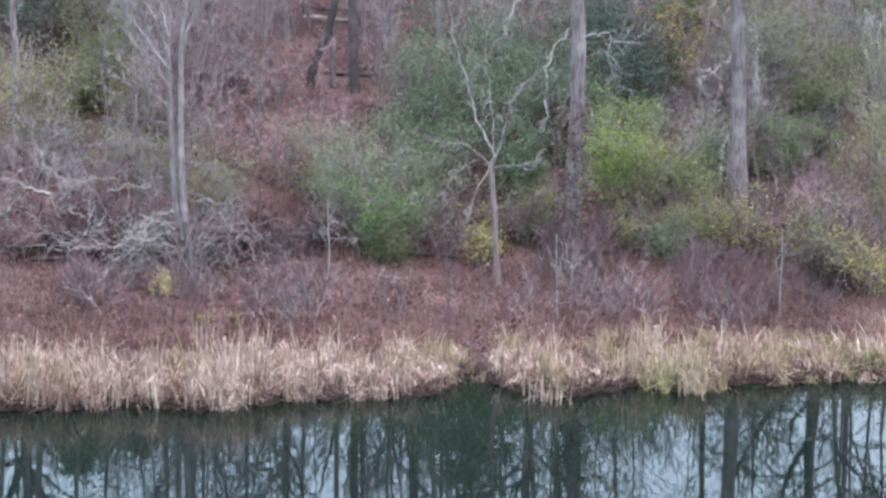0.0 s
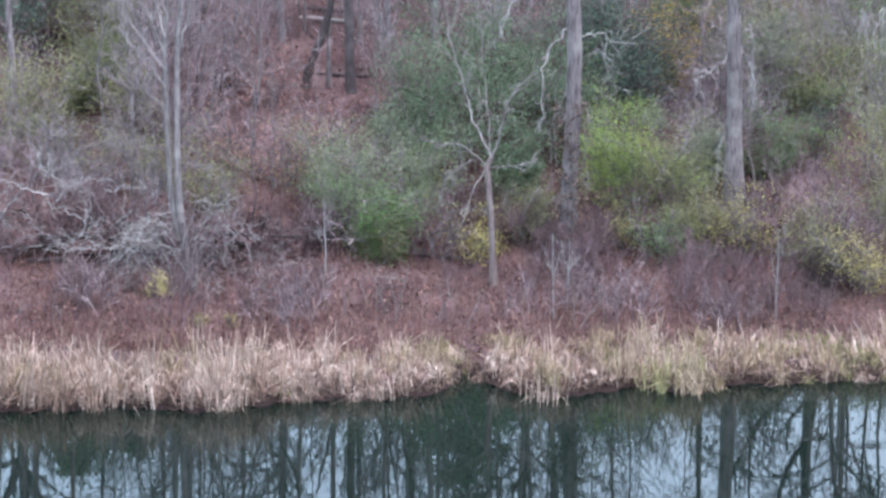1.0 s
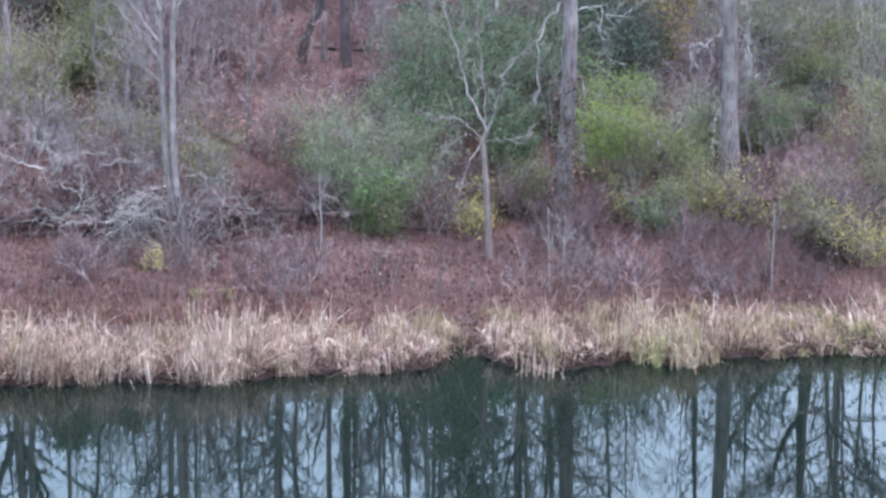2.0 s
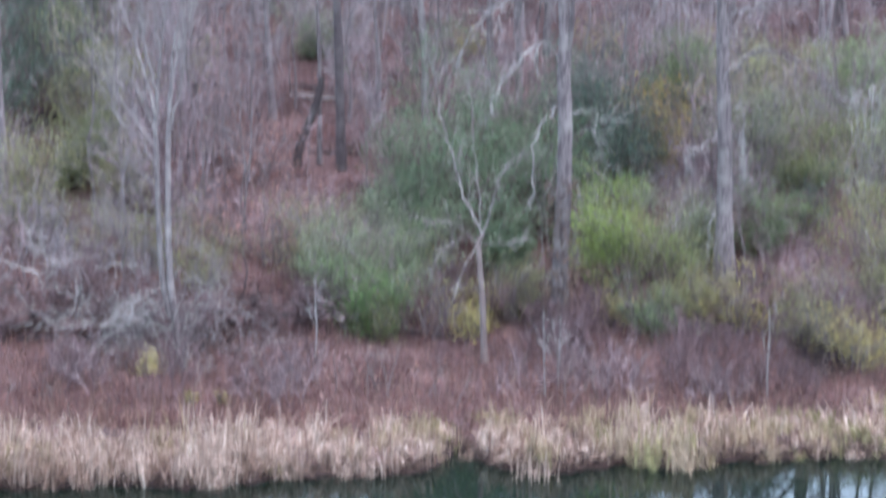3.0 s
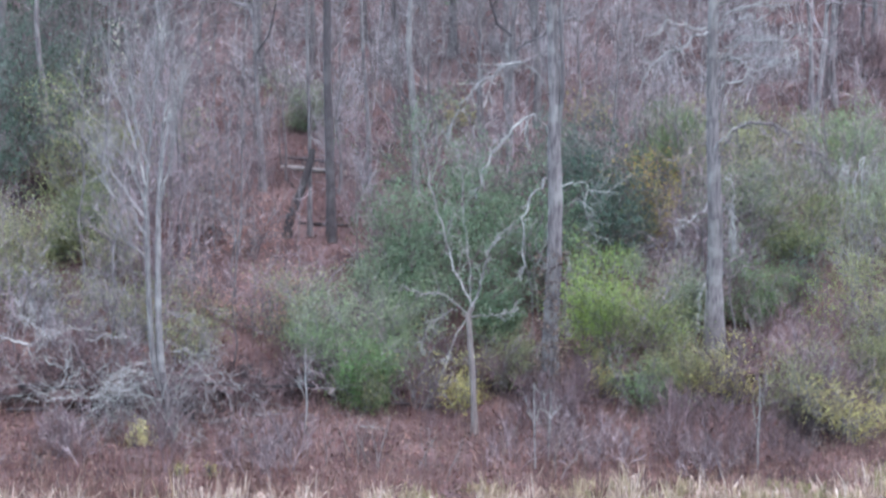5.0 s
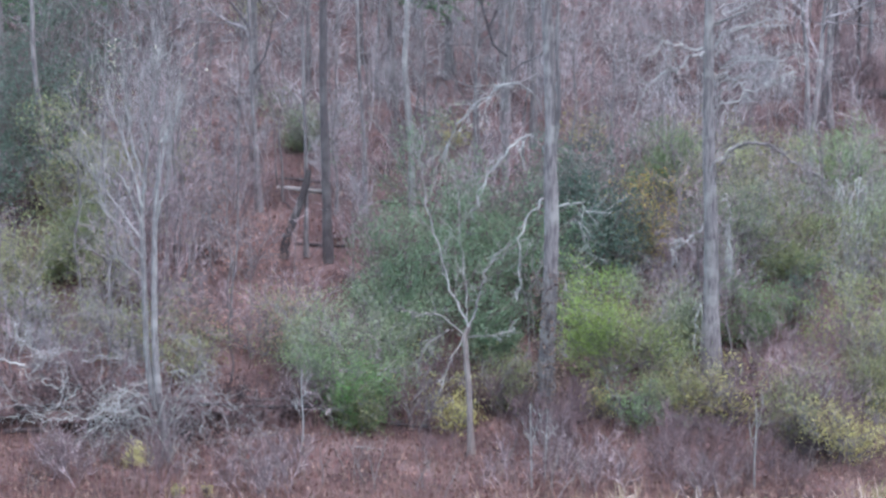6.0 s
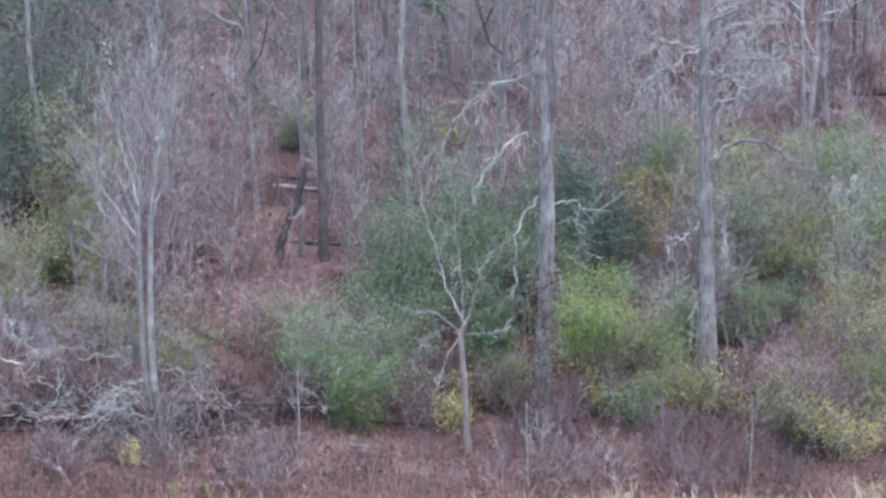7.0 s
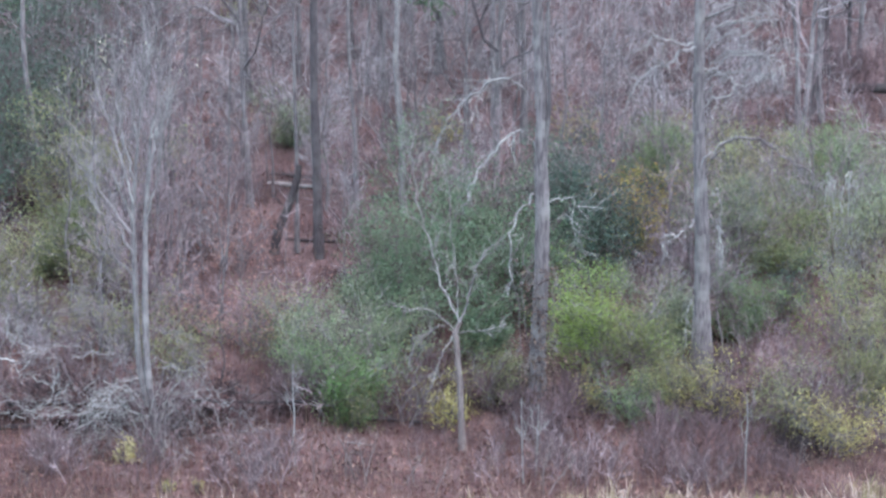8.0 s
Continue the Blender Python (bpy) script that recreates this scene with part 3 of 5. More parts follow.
def vine_trunk_tree():
    e = thing("bare_tree", 4.26, 11.56, "tall rough grey tree trunk with arching pale dead branches", "tree", sink=-0.5)
    trunk_part(e, [(0, 0, -0.7), (0.02, 0, 2.0), (0.12, 0, 4.4), (0.15, 0, 6.8), (0.1, 0, 8.2), (0.12, 0, 9.6), (0.05, 0.1, 11.5), (-0.05, 0.1, 13.5), (-0.2, 0.1, 15.5), (-0.3, 0.2, 18.5)], 0.29, 0.13, GREY_BARK, sides=12, flare=1.2)
    trunk_part(e, [(0.2, -0.1, 8.6), (0.36, -0.15, 10.2), (0.3, -0.15, 12.4), (0.4, 0, 15.0), (0.7, 0.1, 18.0)], 0.09, 0.05, GREY_BARK, flare=1.0)
    rng = random.Random(21)
    p = LICHEN_BARK
    limb_part(e, rng, [(-0.05, 0, 9.9), (-0.5, -0.3, 10.7), (-1.2, -0.5, 11.0), (-2.2, -0.7, 10.5), (-2.9, -0.8, 9.8), (-3.4, -0.8, 8.6)], 0.06, 0.018, p, 26, 1.0, up=-0.05)
    limb_part(e, rng, [(0.0, 0, 8.5), (-0.35, -0.3, 9.2), (-0.9, -0.5, 9.3), (-1.6, -0.6, 8.5), (-2.15, -0.7, 7.6), (-2.45, -0.7, 6.6)], 0.055, 0.015, p, 24, 0.8, up=-0.05)
    limb_part(e, rng, [(-0.1, 0, 7.2), (-0.6, -0.3, 6.7), (-0.95, -0.4, 5.9), (-0.9, -0.4, 4.6), (-0.95, -0.4, 3.9)], 0.035, 0.012, p, 12, 0.5, up=-0.1)
    limb_part(e, rng, [(0.3, 0, 6.9), (0.9, -0.3, 7.1), (1.5, -0.4, 6.8), (2.1, -0.4, 6.9)], 0.026, 0.01, p, 12, 0.8)
    limb_part(e, rng, [(0.3, 0, 6.2), (0.9, -0.3, 6.5), (1.4, -0.4, 5.8), (1.5, -0.4, 5.3)], 0.026, 0.01, p, 10, 0.7)
    for k, x in enumerate((-0.42, 0.3, -0.75, 0.55, -0.15)):
        z = rng.uniform(4.6, 6.6)
        limb_part(e, rng, [(x * 0.6, -0.32, z), (x + rng.gauss(0, 0.12), -0.42, z - 1.0), (x + rng.gauss(0, 0.2), -0.42, z - 2.0), (x * 1.2 + rng.gauss(0, 0.2), -0.42, rng.uniform(1.0, 2.2))], 0.014, 0.01, GREY_BARK, 9, 0.5, up=-0.15, name="vine", label="hanging dead vine")
    spots = []
    for k in range(240):
        a, z = rng.uniform(2.6, 6.8), 0.2 + 4.6 * rng.random() ** 1.4
        spots.append((Vector((0.06 + math.cos(a) * 0.4, math.sin(a) * 0.4, z)), None))
    part("foliage", *add_leaves(rng, spots, 0.11, 9, 0.15), REED_ROT, e, "withered brown vine leaves round the trunk")
    for k in range(10):
        z = rng.uniform(13.5, 18)
        s = rng.choice((-1, 1))
        q = Vector((s * 0.15, 0.1, z))
        limb_part(e, rng, [q, q + Vector((s * 1.0, rng.gauss(0, 0.6), 0.7)), q + Vector((s * rng.uniform(1.6, 3.2), rng.gauss(0, 1), rng.uniform(0.6, 2.2)))], 0.05, 0.014, GREY_BARK, 22, 1.0, split=False)


def lichen_trunk_tree():
    e = thing("bare_tree", 10.09, 15.93, "tall straight grey tree with lichen and crooked dead branches", "tree")
    trunk_part(e, [(0, 0, 0), (-0.02, 0, 2.5), (-0.05, 0, 5.0), (-0.15, 0, 7.3), (-0.2, 0, 9.5), (-0.2, 0, 12.5), (-0.1, 0, 16.0), (0, 0.1, 19.0)], 0.30, 0.11, GREY_BARK, sides=12)
    rng = random.Random(33)
    p = LICHEN_BARK
    limb_part(e, rng, [(-0.25, 0, 11.1), (-0.75, -0.3, 11.05), (-1.25, -0.4, 10.6), (-1.85, -0.5, 10.35), (-2.5, -0.6, 9.75), (-2.78, -0.6, 9.0)], 0.06, 0.014, p, 18, 0.7)
    limb_part(e, rng, [(-0.3, 0, 11.2), (-1.0, -0.2, 11.3), (-1.8, -0.3, 11.55), (-2.2, -0.3, 10.9)], 0.035, 0.01, p, 18, 0.9)
    limb_part(e, rng, [(-0.1, 0, 10.3), (0.25, -0.3, 10.42), (0.68, -0.4, 10.2), (0.92, -0.5, 10.0), (0.83, -0.5, 9.3)], 0.035, 0.01, p, 9, 0.5, up=-0.1)
    limb_part(e, rng, [(-0.1, 0, 6.5), (0.25, -0.3, 7.3), (0.6, -0.4, 7.85), (1.2, -0.5, 8.05), (1.95, -0.6, 8.0), (2.7, -0.7, 7.4), (3.5, -0.7, 7.0), (3.85, -0.7, 6.4)], 0.08, 0.018, GREY_BARK, 20, 0.8, up=-0.08, crook=0.04)
    limb_part(e, rng, [(-0.1, -0.2, 7.1), (0.1, -0.5, 7.5), (0.45, -0.55, 7.85), (0.95, -0.6, 8.1)], 0.026, 0.012, p, 6, 0.5)
    limb_part(e, rng, [(-0.2, 0, 5.1), (-0.6, -0.3, 5.0), (-1.0, -0.4, 4.7), (-1.32, -0.45, 4.62), (-1.36, -0.5, 3.6)], 0.03, 0.01, p, 12, 0.6, up=-0.1)
    limb_part(e, rng, [(-0.2, 0, 2.6), (-0.45, -0.3, 2.4), (-0.6, -0.4, 1.7), (-0.65, -0.4, 0.9)], 0.03, 0.01, p, 10, 0.5, up=-0.1)
    for k in range(4):
        z = rng.uniform(4.5, 6.4)
        limb_part(e, rng, [(0.15, -0.1, z), (0.45, -0.3, z + 0.2), (0.55, -0.4, z - 0.6), (0.6, -0.4, z - 1.4)], 0.02, 0.008, p, 8, 0.4, up=-0.2)
    for k in range(10):
        z = rng.uniform(9.4, 12.8)
        q = Vector((0.9 + rng.uniform(0, 1.9), -0.3, z))
        s = rng.choice((-1, 1))
        limb_part(e, rng, [(0, 0, z - 0.8), (0.7, -0.2, z - 0.2), q, q + Vector((s * 0.3, -0.2, 0.4)), q + Vector((s * 0.5, -0.2, 0.0)), q + Vector((s * 1.0, -0.2, -0.3))], 0.026, 0.009, p, 6, 0.7, (4,), up=-0.08, crook=0.09)
    for k in range(12):
        z = rng.uniform(12, 18.5)
        s = rng.choice((-1, 1))
        q = Vector((-0.1, 0.0, z))
        limb_part(e, rng, [q, q + Vector((s * 1.1, rng.gauss(0, 0.6), 0.6)), q + Vector((s * rng.uniform(1.8, 3.4), rng.gauss(0, 1), rng.uniform(0.6, 2.2)))], 0.05, 0.014, GREY_BARK, 22, 1.0, split=False)


def fan_tree():
    e = thing("bare_tree", -0.15, 29.4, "grey-brown bare tree with a fan of ascending branches", "tree")
    trunk_part(e, [(0, 0, 0), (-0.02, 0, 1.4), (-0.06, 0, 3.2), (-0.2, 0, 4.9), (-0.26, 0, 6.2), (-0.19, 0, 7.5), (-0.13, 0, 9.5), (0.1, 0.1, 13.0)], 0.16, 0.08, PALE_BARK, flare=1.1)
    rng = random.Random(77)
    for pts in ([(-0.02, 0, 1.0), (-0.36, -0.2, 2.3), (-0.64, -0.3, 3.8), (-0.95, -0.4, 5.4)], [(-0.02, 0, 1.2), (-0.64, -0.2, 2.5), (-1.2, -0.3, 3.4), (-1.65, -0.4, 4.3)], [(-0.04, 0, 2.1), (0.22, -0.2, 3.2), (0.55, -0.3, 4.3), (0.98, -0.4, 5.2)],
                [(-0.02, 0, 0.8), (0.44, -0.2, 2.1), (0.98, -0.3, 3.2), (1.45, -0.4, 4.0)], [(-0.06, 0, 2.7), (-0.42, -0.1, 4.0), (-0.7, -0.2, 5.3), (-0.82, -0.2, 6.8)], [(-0.1, 0, 3.6), (0.29, -0.1, 4.9), (0.45, -0.2, 6.4)],
                [(-0.02, 0, 0.6), (-0.7, -0.3, 1.3), (-1.4, -0.4, 2.0), (-1.95, -0.5, 2.5)], [(-0.02, 0, 0.9), (0.65, -0.2, 1.5), (1.2, -0.4, 2.3)]):
        limb_part(e, rng, pts, 0.04, 0.014, GREY_BARK, 18, 1.3, (3,), 0.24, 5, 0.45, crook=0.04)


def dark_trunks():
    e = thing("bare_tree", -3.27, 25.0, "dark straight wet tree trunk on the slope", "tree")
    trunk_part(e, [(0, 0, 0), (-0.05, 0, 3), (-0.12, 0, 6.5), (-0.1, 0, 10), (-0.1, 0, 15)], 0.19, 0.12, DUSK_BARK, flare=1.15)
    rng = random.Random(3)
    for k in range(5):
        z = rng.uniform(8, 14)
        s = rng.choice((-1, 1))
        limb_part(e, rng, [(-0.1, 0, z), (s * 0.9, rng.gauss(0, 0.5), z + 0.6), (s * 2.0, rng.gauss(0, 0.8), z + 1.4)], 0.03, 0.010, GREY_BARK, 14, 0.9)
    e = thing("leaning_trunk", -4.95, 25.2, "dark dead trunk leaning against a slim tree", "dead tree")
    trunk_part(e, [(0, 0, 0), (0.16, 0, 0.8), (0.52, 0.1, 1.7), (0.86, 0.25, 2.7), (0.98, 0.3, 3.3)], 0.19, 0.12, DARK_BARK, flare=1.1)
    limb_part(e, rng, [(0.5, 0.1, 1.6), (0.2, 0.1, 2.0), (0.05, 0.1, 2.5)], 0.03, 0.012, DARK_BARK, 4, 0.4)
    e = thing("bare_tree", -4.1, 25.6, "slim dark bare tree on the leafy slope", "tree")
    trunk_part(e, [(0, 0, 0), (0.02, 0, 4), (-0.05, 0, 8), (0.05, 0.1, 13)], 0.085, 0.04, GREY_BARK)
    # dark logs on the bank and high slope are added in place of shade
    for x, y, length, turn, r, m, lab in ((-4.5, 31.6, 1.9, 4, 0.11, PALE_BARK, "pale fallen log lying on the leafy slope"), (-4.3, 32.6, 2.2, -5, 0.09, DARK_BARK, "dark fallen log lying on the leafy slope"),
                                          (-3.6, 26.6, 2.0, 6, 0.08, DARK_BARK, "thin dark fallen branch among dead leaves"), (2.7, 13.2, 1.4, -3, 0.07, GREY_BARK, "grey weathered fallen log on the low bank"),
                                          (3.4, 13.1, 0.9, 12, 0.05, PALE_BARK, "short pale broken branch on the low bank"), (-10.5, 11.6, 5.5, 4, 0.10, DARK_BARK, "dark fallen log added for shade beneath tangled branches"),
                                          (-6.2, 12.0, 3.4, -6, 0.08, DARK_BARK, "dark log added on the low bank for shade"), (-13.2, 11.0, 3.2, 3, 0.10, DARK_BARK, "dark log added for the shaded line of the bank"), (-3.6, 11.8, 2.6, 4, 0.07, DARK_BARK, "dark log adding shade along the low bank"),
                                          (-0.4, 12.1, 2.2, -4, 0.07, DARK_BARK, "dark log filling in shade along the low bank"), (5.6, 12.6, 2.0, 5, 0.08, DARK_BARK, "dark log added for shade under bramble on the bank"), (-1.6, 9.9, 1.1, -38, 0.045, PALE_BARK, "pale broken branch standing askew"),
                                          (20.2, 44.0, 2.6, 4, 0.26, DARK_BARK, "thick dark log standing in for a shaded slope hollow"), (14.4, 45.5, 2.2, -6, 0.2, DARK_BARK, "dark log standing in for a shaded slope hollow"), (-0.5, 30.5, 1.8, 8, 0.09, DARK_BARK, "dark fallen branch on the leafy slope"), (12.0, 43.0, 1.6, 5, 0.12, DARK_BARK, "short dark log among dead leaves")):
        e = thing("fallen_log", x, y, lab, "log", sink=-r * 0.6)
        a = radians(turn)
        dz = float(land(x + length / 2 * math.cos(a), y)) - float(land(x - length / 2 * math.cos(a), y))
        d = Vector((math.cos(a), math.sin(a) * 0.3, 0.5 * dz / length)) * length * 0.5
        trunk_part(e, [-d, -d * 0.3 + Vector((0, 0, 0.03)), d * 0.4, d], r, r * 0.7, m, "log", flare=1.0)


def tangle(x, y, seed, count, reach, rise, material, label):
    """Crooked boughs that lie and lean across each other every way, some hanging to the ground."""
    rng = random.Random(seed)
    e = thing("tangled_shrub", x, y, label, "bare shrub", "tangled thickets")
    for k in range(count):
        p = Vector((rng.gauss(0, reach * 0.34), rng.gauss(0, 0.6), rise * rng.random() ** 1.4))
        heading = rng.uniform(0, math.tau)
        pts, stride = [p], rng.uniform(0.3, 0.62)
        for j in range(rng.randint(3, 6)):
            heading += rng.gauss(0, 0.38)
            q = pts[-1] + Vector((math.cos(heading), rng.gauss(0, 0.35), math.sin(heading) * 0.75 - 0.08)) * stride
            q.z = max(0.08, min(q.z, rise * 1.35))
            pts.append(q)
        limb_part(e, rng, pts, rng.uniform(0.011, 0.028), 0.008, material, 5, 0.8, (3,), -0.02, 4, 0.9, "bough", split=False)


def weeping_thicket(x, y, seed, count, rise, reach, material, label):
    """Boughs that rise from one root, arch over and droop to the ground."""
    rng = random.Random(seed)
    e = thing("weeping_shrub", x, y, label, "bare shrub", "tangled thickets")
    for k in range(count):
        side = rng.choice((-1, 1))
        run, top = reach * rng.uniform(0.25, 1.0), rise * rng.uniform(0.45, 1.1)
        deep = rng.gauss(-0.3, 0.5)
        x0 = rng.gauss(0, 0.35)
        pts = [(x0, rng.gauss(0, 0.2), 0), (x0 + side * run * 0.15 + rng.gauss(0, 0.1), deep * 0.3, top * 0.6), (x0 + side * run * 0.42, deep * 0.6, top + rng.gauss(0, 0.1)),
               (x0 + side * run * 0.7 + rng.gauss(0, 0.12), deep * 0.8, top * 0.82), (x0 + side * run * 0.92, deep, top * rng.uniform(0.25, 0.5)), (x0 + side * run + rng.gauss(0, 0.15), deep, top * rng.uniform(0.02, 0.3))]
        limb_part(e, rng, pts, rng.uniform(0.012, 0.028), 0.008, material, 6, 0.9, (3,), -0.12, 4, 0.8, "bough", split=False)


twin_stem_tree()
weeping_thicket(-8.4, 8.3, 46, 11, 3.0, 3.4, LICHEN_BARK, "pale drooping boughs arching down round a tree's foot")
weeping_thicket(-8.1, 8.0, 47, 7, 2.4, 3.2, GREY_BARK, "grey drooping boughs arching down round a tree's foot")
weeping_thicket(-8.1, 8.3, 50, 5, 2.3, 2.2, GREY_BARK, "grey boughs hanging down before a tree's foot")
weeping_thicket(-10.6, 9.8, 48, 7, 2.9, 3.4, GREY_BARK, "pale drooping bare boughs arching over red leaves")
forked_tree()
vine_trunk_tree()
lichen_trunk_tree()
fan_tree()
dark_trunks()
tangle(-8.0, 8.6, 41, 12, 3.6, 2.2, GREY_BARK, "tangle of crooked grey branches drooping to the ground")
tangle(-11.6, 11.2, 42, 20, 3.4, 2.4, LICHEN_BARK, "pale tangle of crooked bare branches on the bank")
tangle(-9.6, 10.4, 45, 24, 2.6, 2.0, LICHEN_BARK, "pale tangle of crooked branches beside a twin-stemmed tree")
tangle(-5.8, 10.9, 43, 20, 3.2, 1.6, GREY_BARK, "low grey tangle of bare branches above red leaves")
tangle(-14.4, 12.4, 44, 22, 3.0, 2.2, GREY_BARK, "grey tangle of bare branches on the bank")

weeping_thicket(16.1, 24.4, 49, 12, 3.9, 1.3, LICHEN_BARK, "pale dead shrub with drooping lichened boughs")

# ---- shrubs in leaf ----
# kinds: leaf, size, stems, leaves at a tip, spread, share of tips in leaf
PINE, PINE_THIN = (LEAF_PINE, 0.10, 12, 20, 0.28, 0.9), (LEAF_PINE, 0.10, 10, 11, 0.32, 0.6)
TEAL, TEAL_THIN = (LEAF_TEAL, 0.092, 14, 23, 0.31, 1.0), (LEAF_TEAL, 0.08, 9, 11, 0.30, 0.6)
DARK, GREEN, GREYG = (LEAF_DARK, 0.086, 13, 26, 0.24, 0.9), (LEAF_GREEN, 0.076, 13, 26, 0.24, 0.95), (LEAF_GREYG, 0.076, 12, 23, 0.25, 0.8)
LIME = (LEAF_LIME, 0.07, 15, 25, 0.28, 1.0)
OLIVE, OLIVE_THIN = (LEAF_OLIVE, 0.076, 12, 21, 0.25, 0.8), (LEAF_OLIVE, 0.075, 11, 16, 0.25, 0.55)
STRAW, STRAW_THIN, STRAW_FULL = (LEAF_STRAW, 0.07, 8, 8, 0.24, 0.6), (LEAF_STRAW, 0.065, 9, 5, 0.27, 0.4), (LEAF_STRAW, 0.07, 10, 12, 0.28, 0.65)
MOSS = (LEAF_MOSS, 0.08, 13, 25, 0.25, 0.95)
LUSH = (LEAF_LUSH, 0.07, 10, 26, 0.2, 1.0)
WEED = (LEAF_STRAW, 0.06, 5, 3, 0.08, 0.4)
SALMON, GOLD = (LEAF_SALMON, 0.075, 9, 9, 0.26, 0.6), (LEAF_STRAW, 0.085, 8, 7, 0.2, 0.4)
ORANGE, YELLOW = (LEAF_ORANGE, 0.09, 10, 13, 0.28, 0.68), (LEAF_YELLOW, 0.078, 9, 8, 0.13, 0.85)
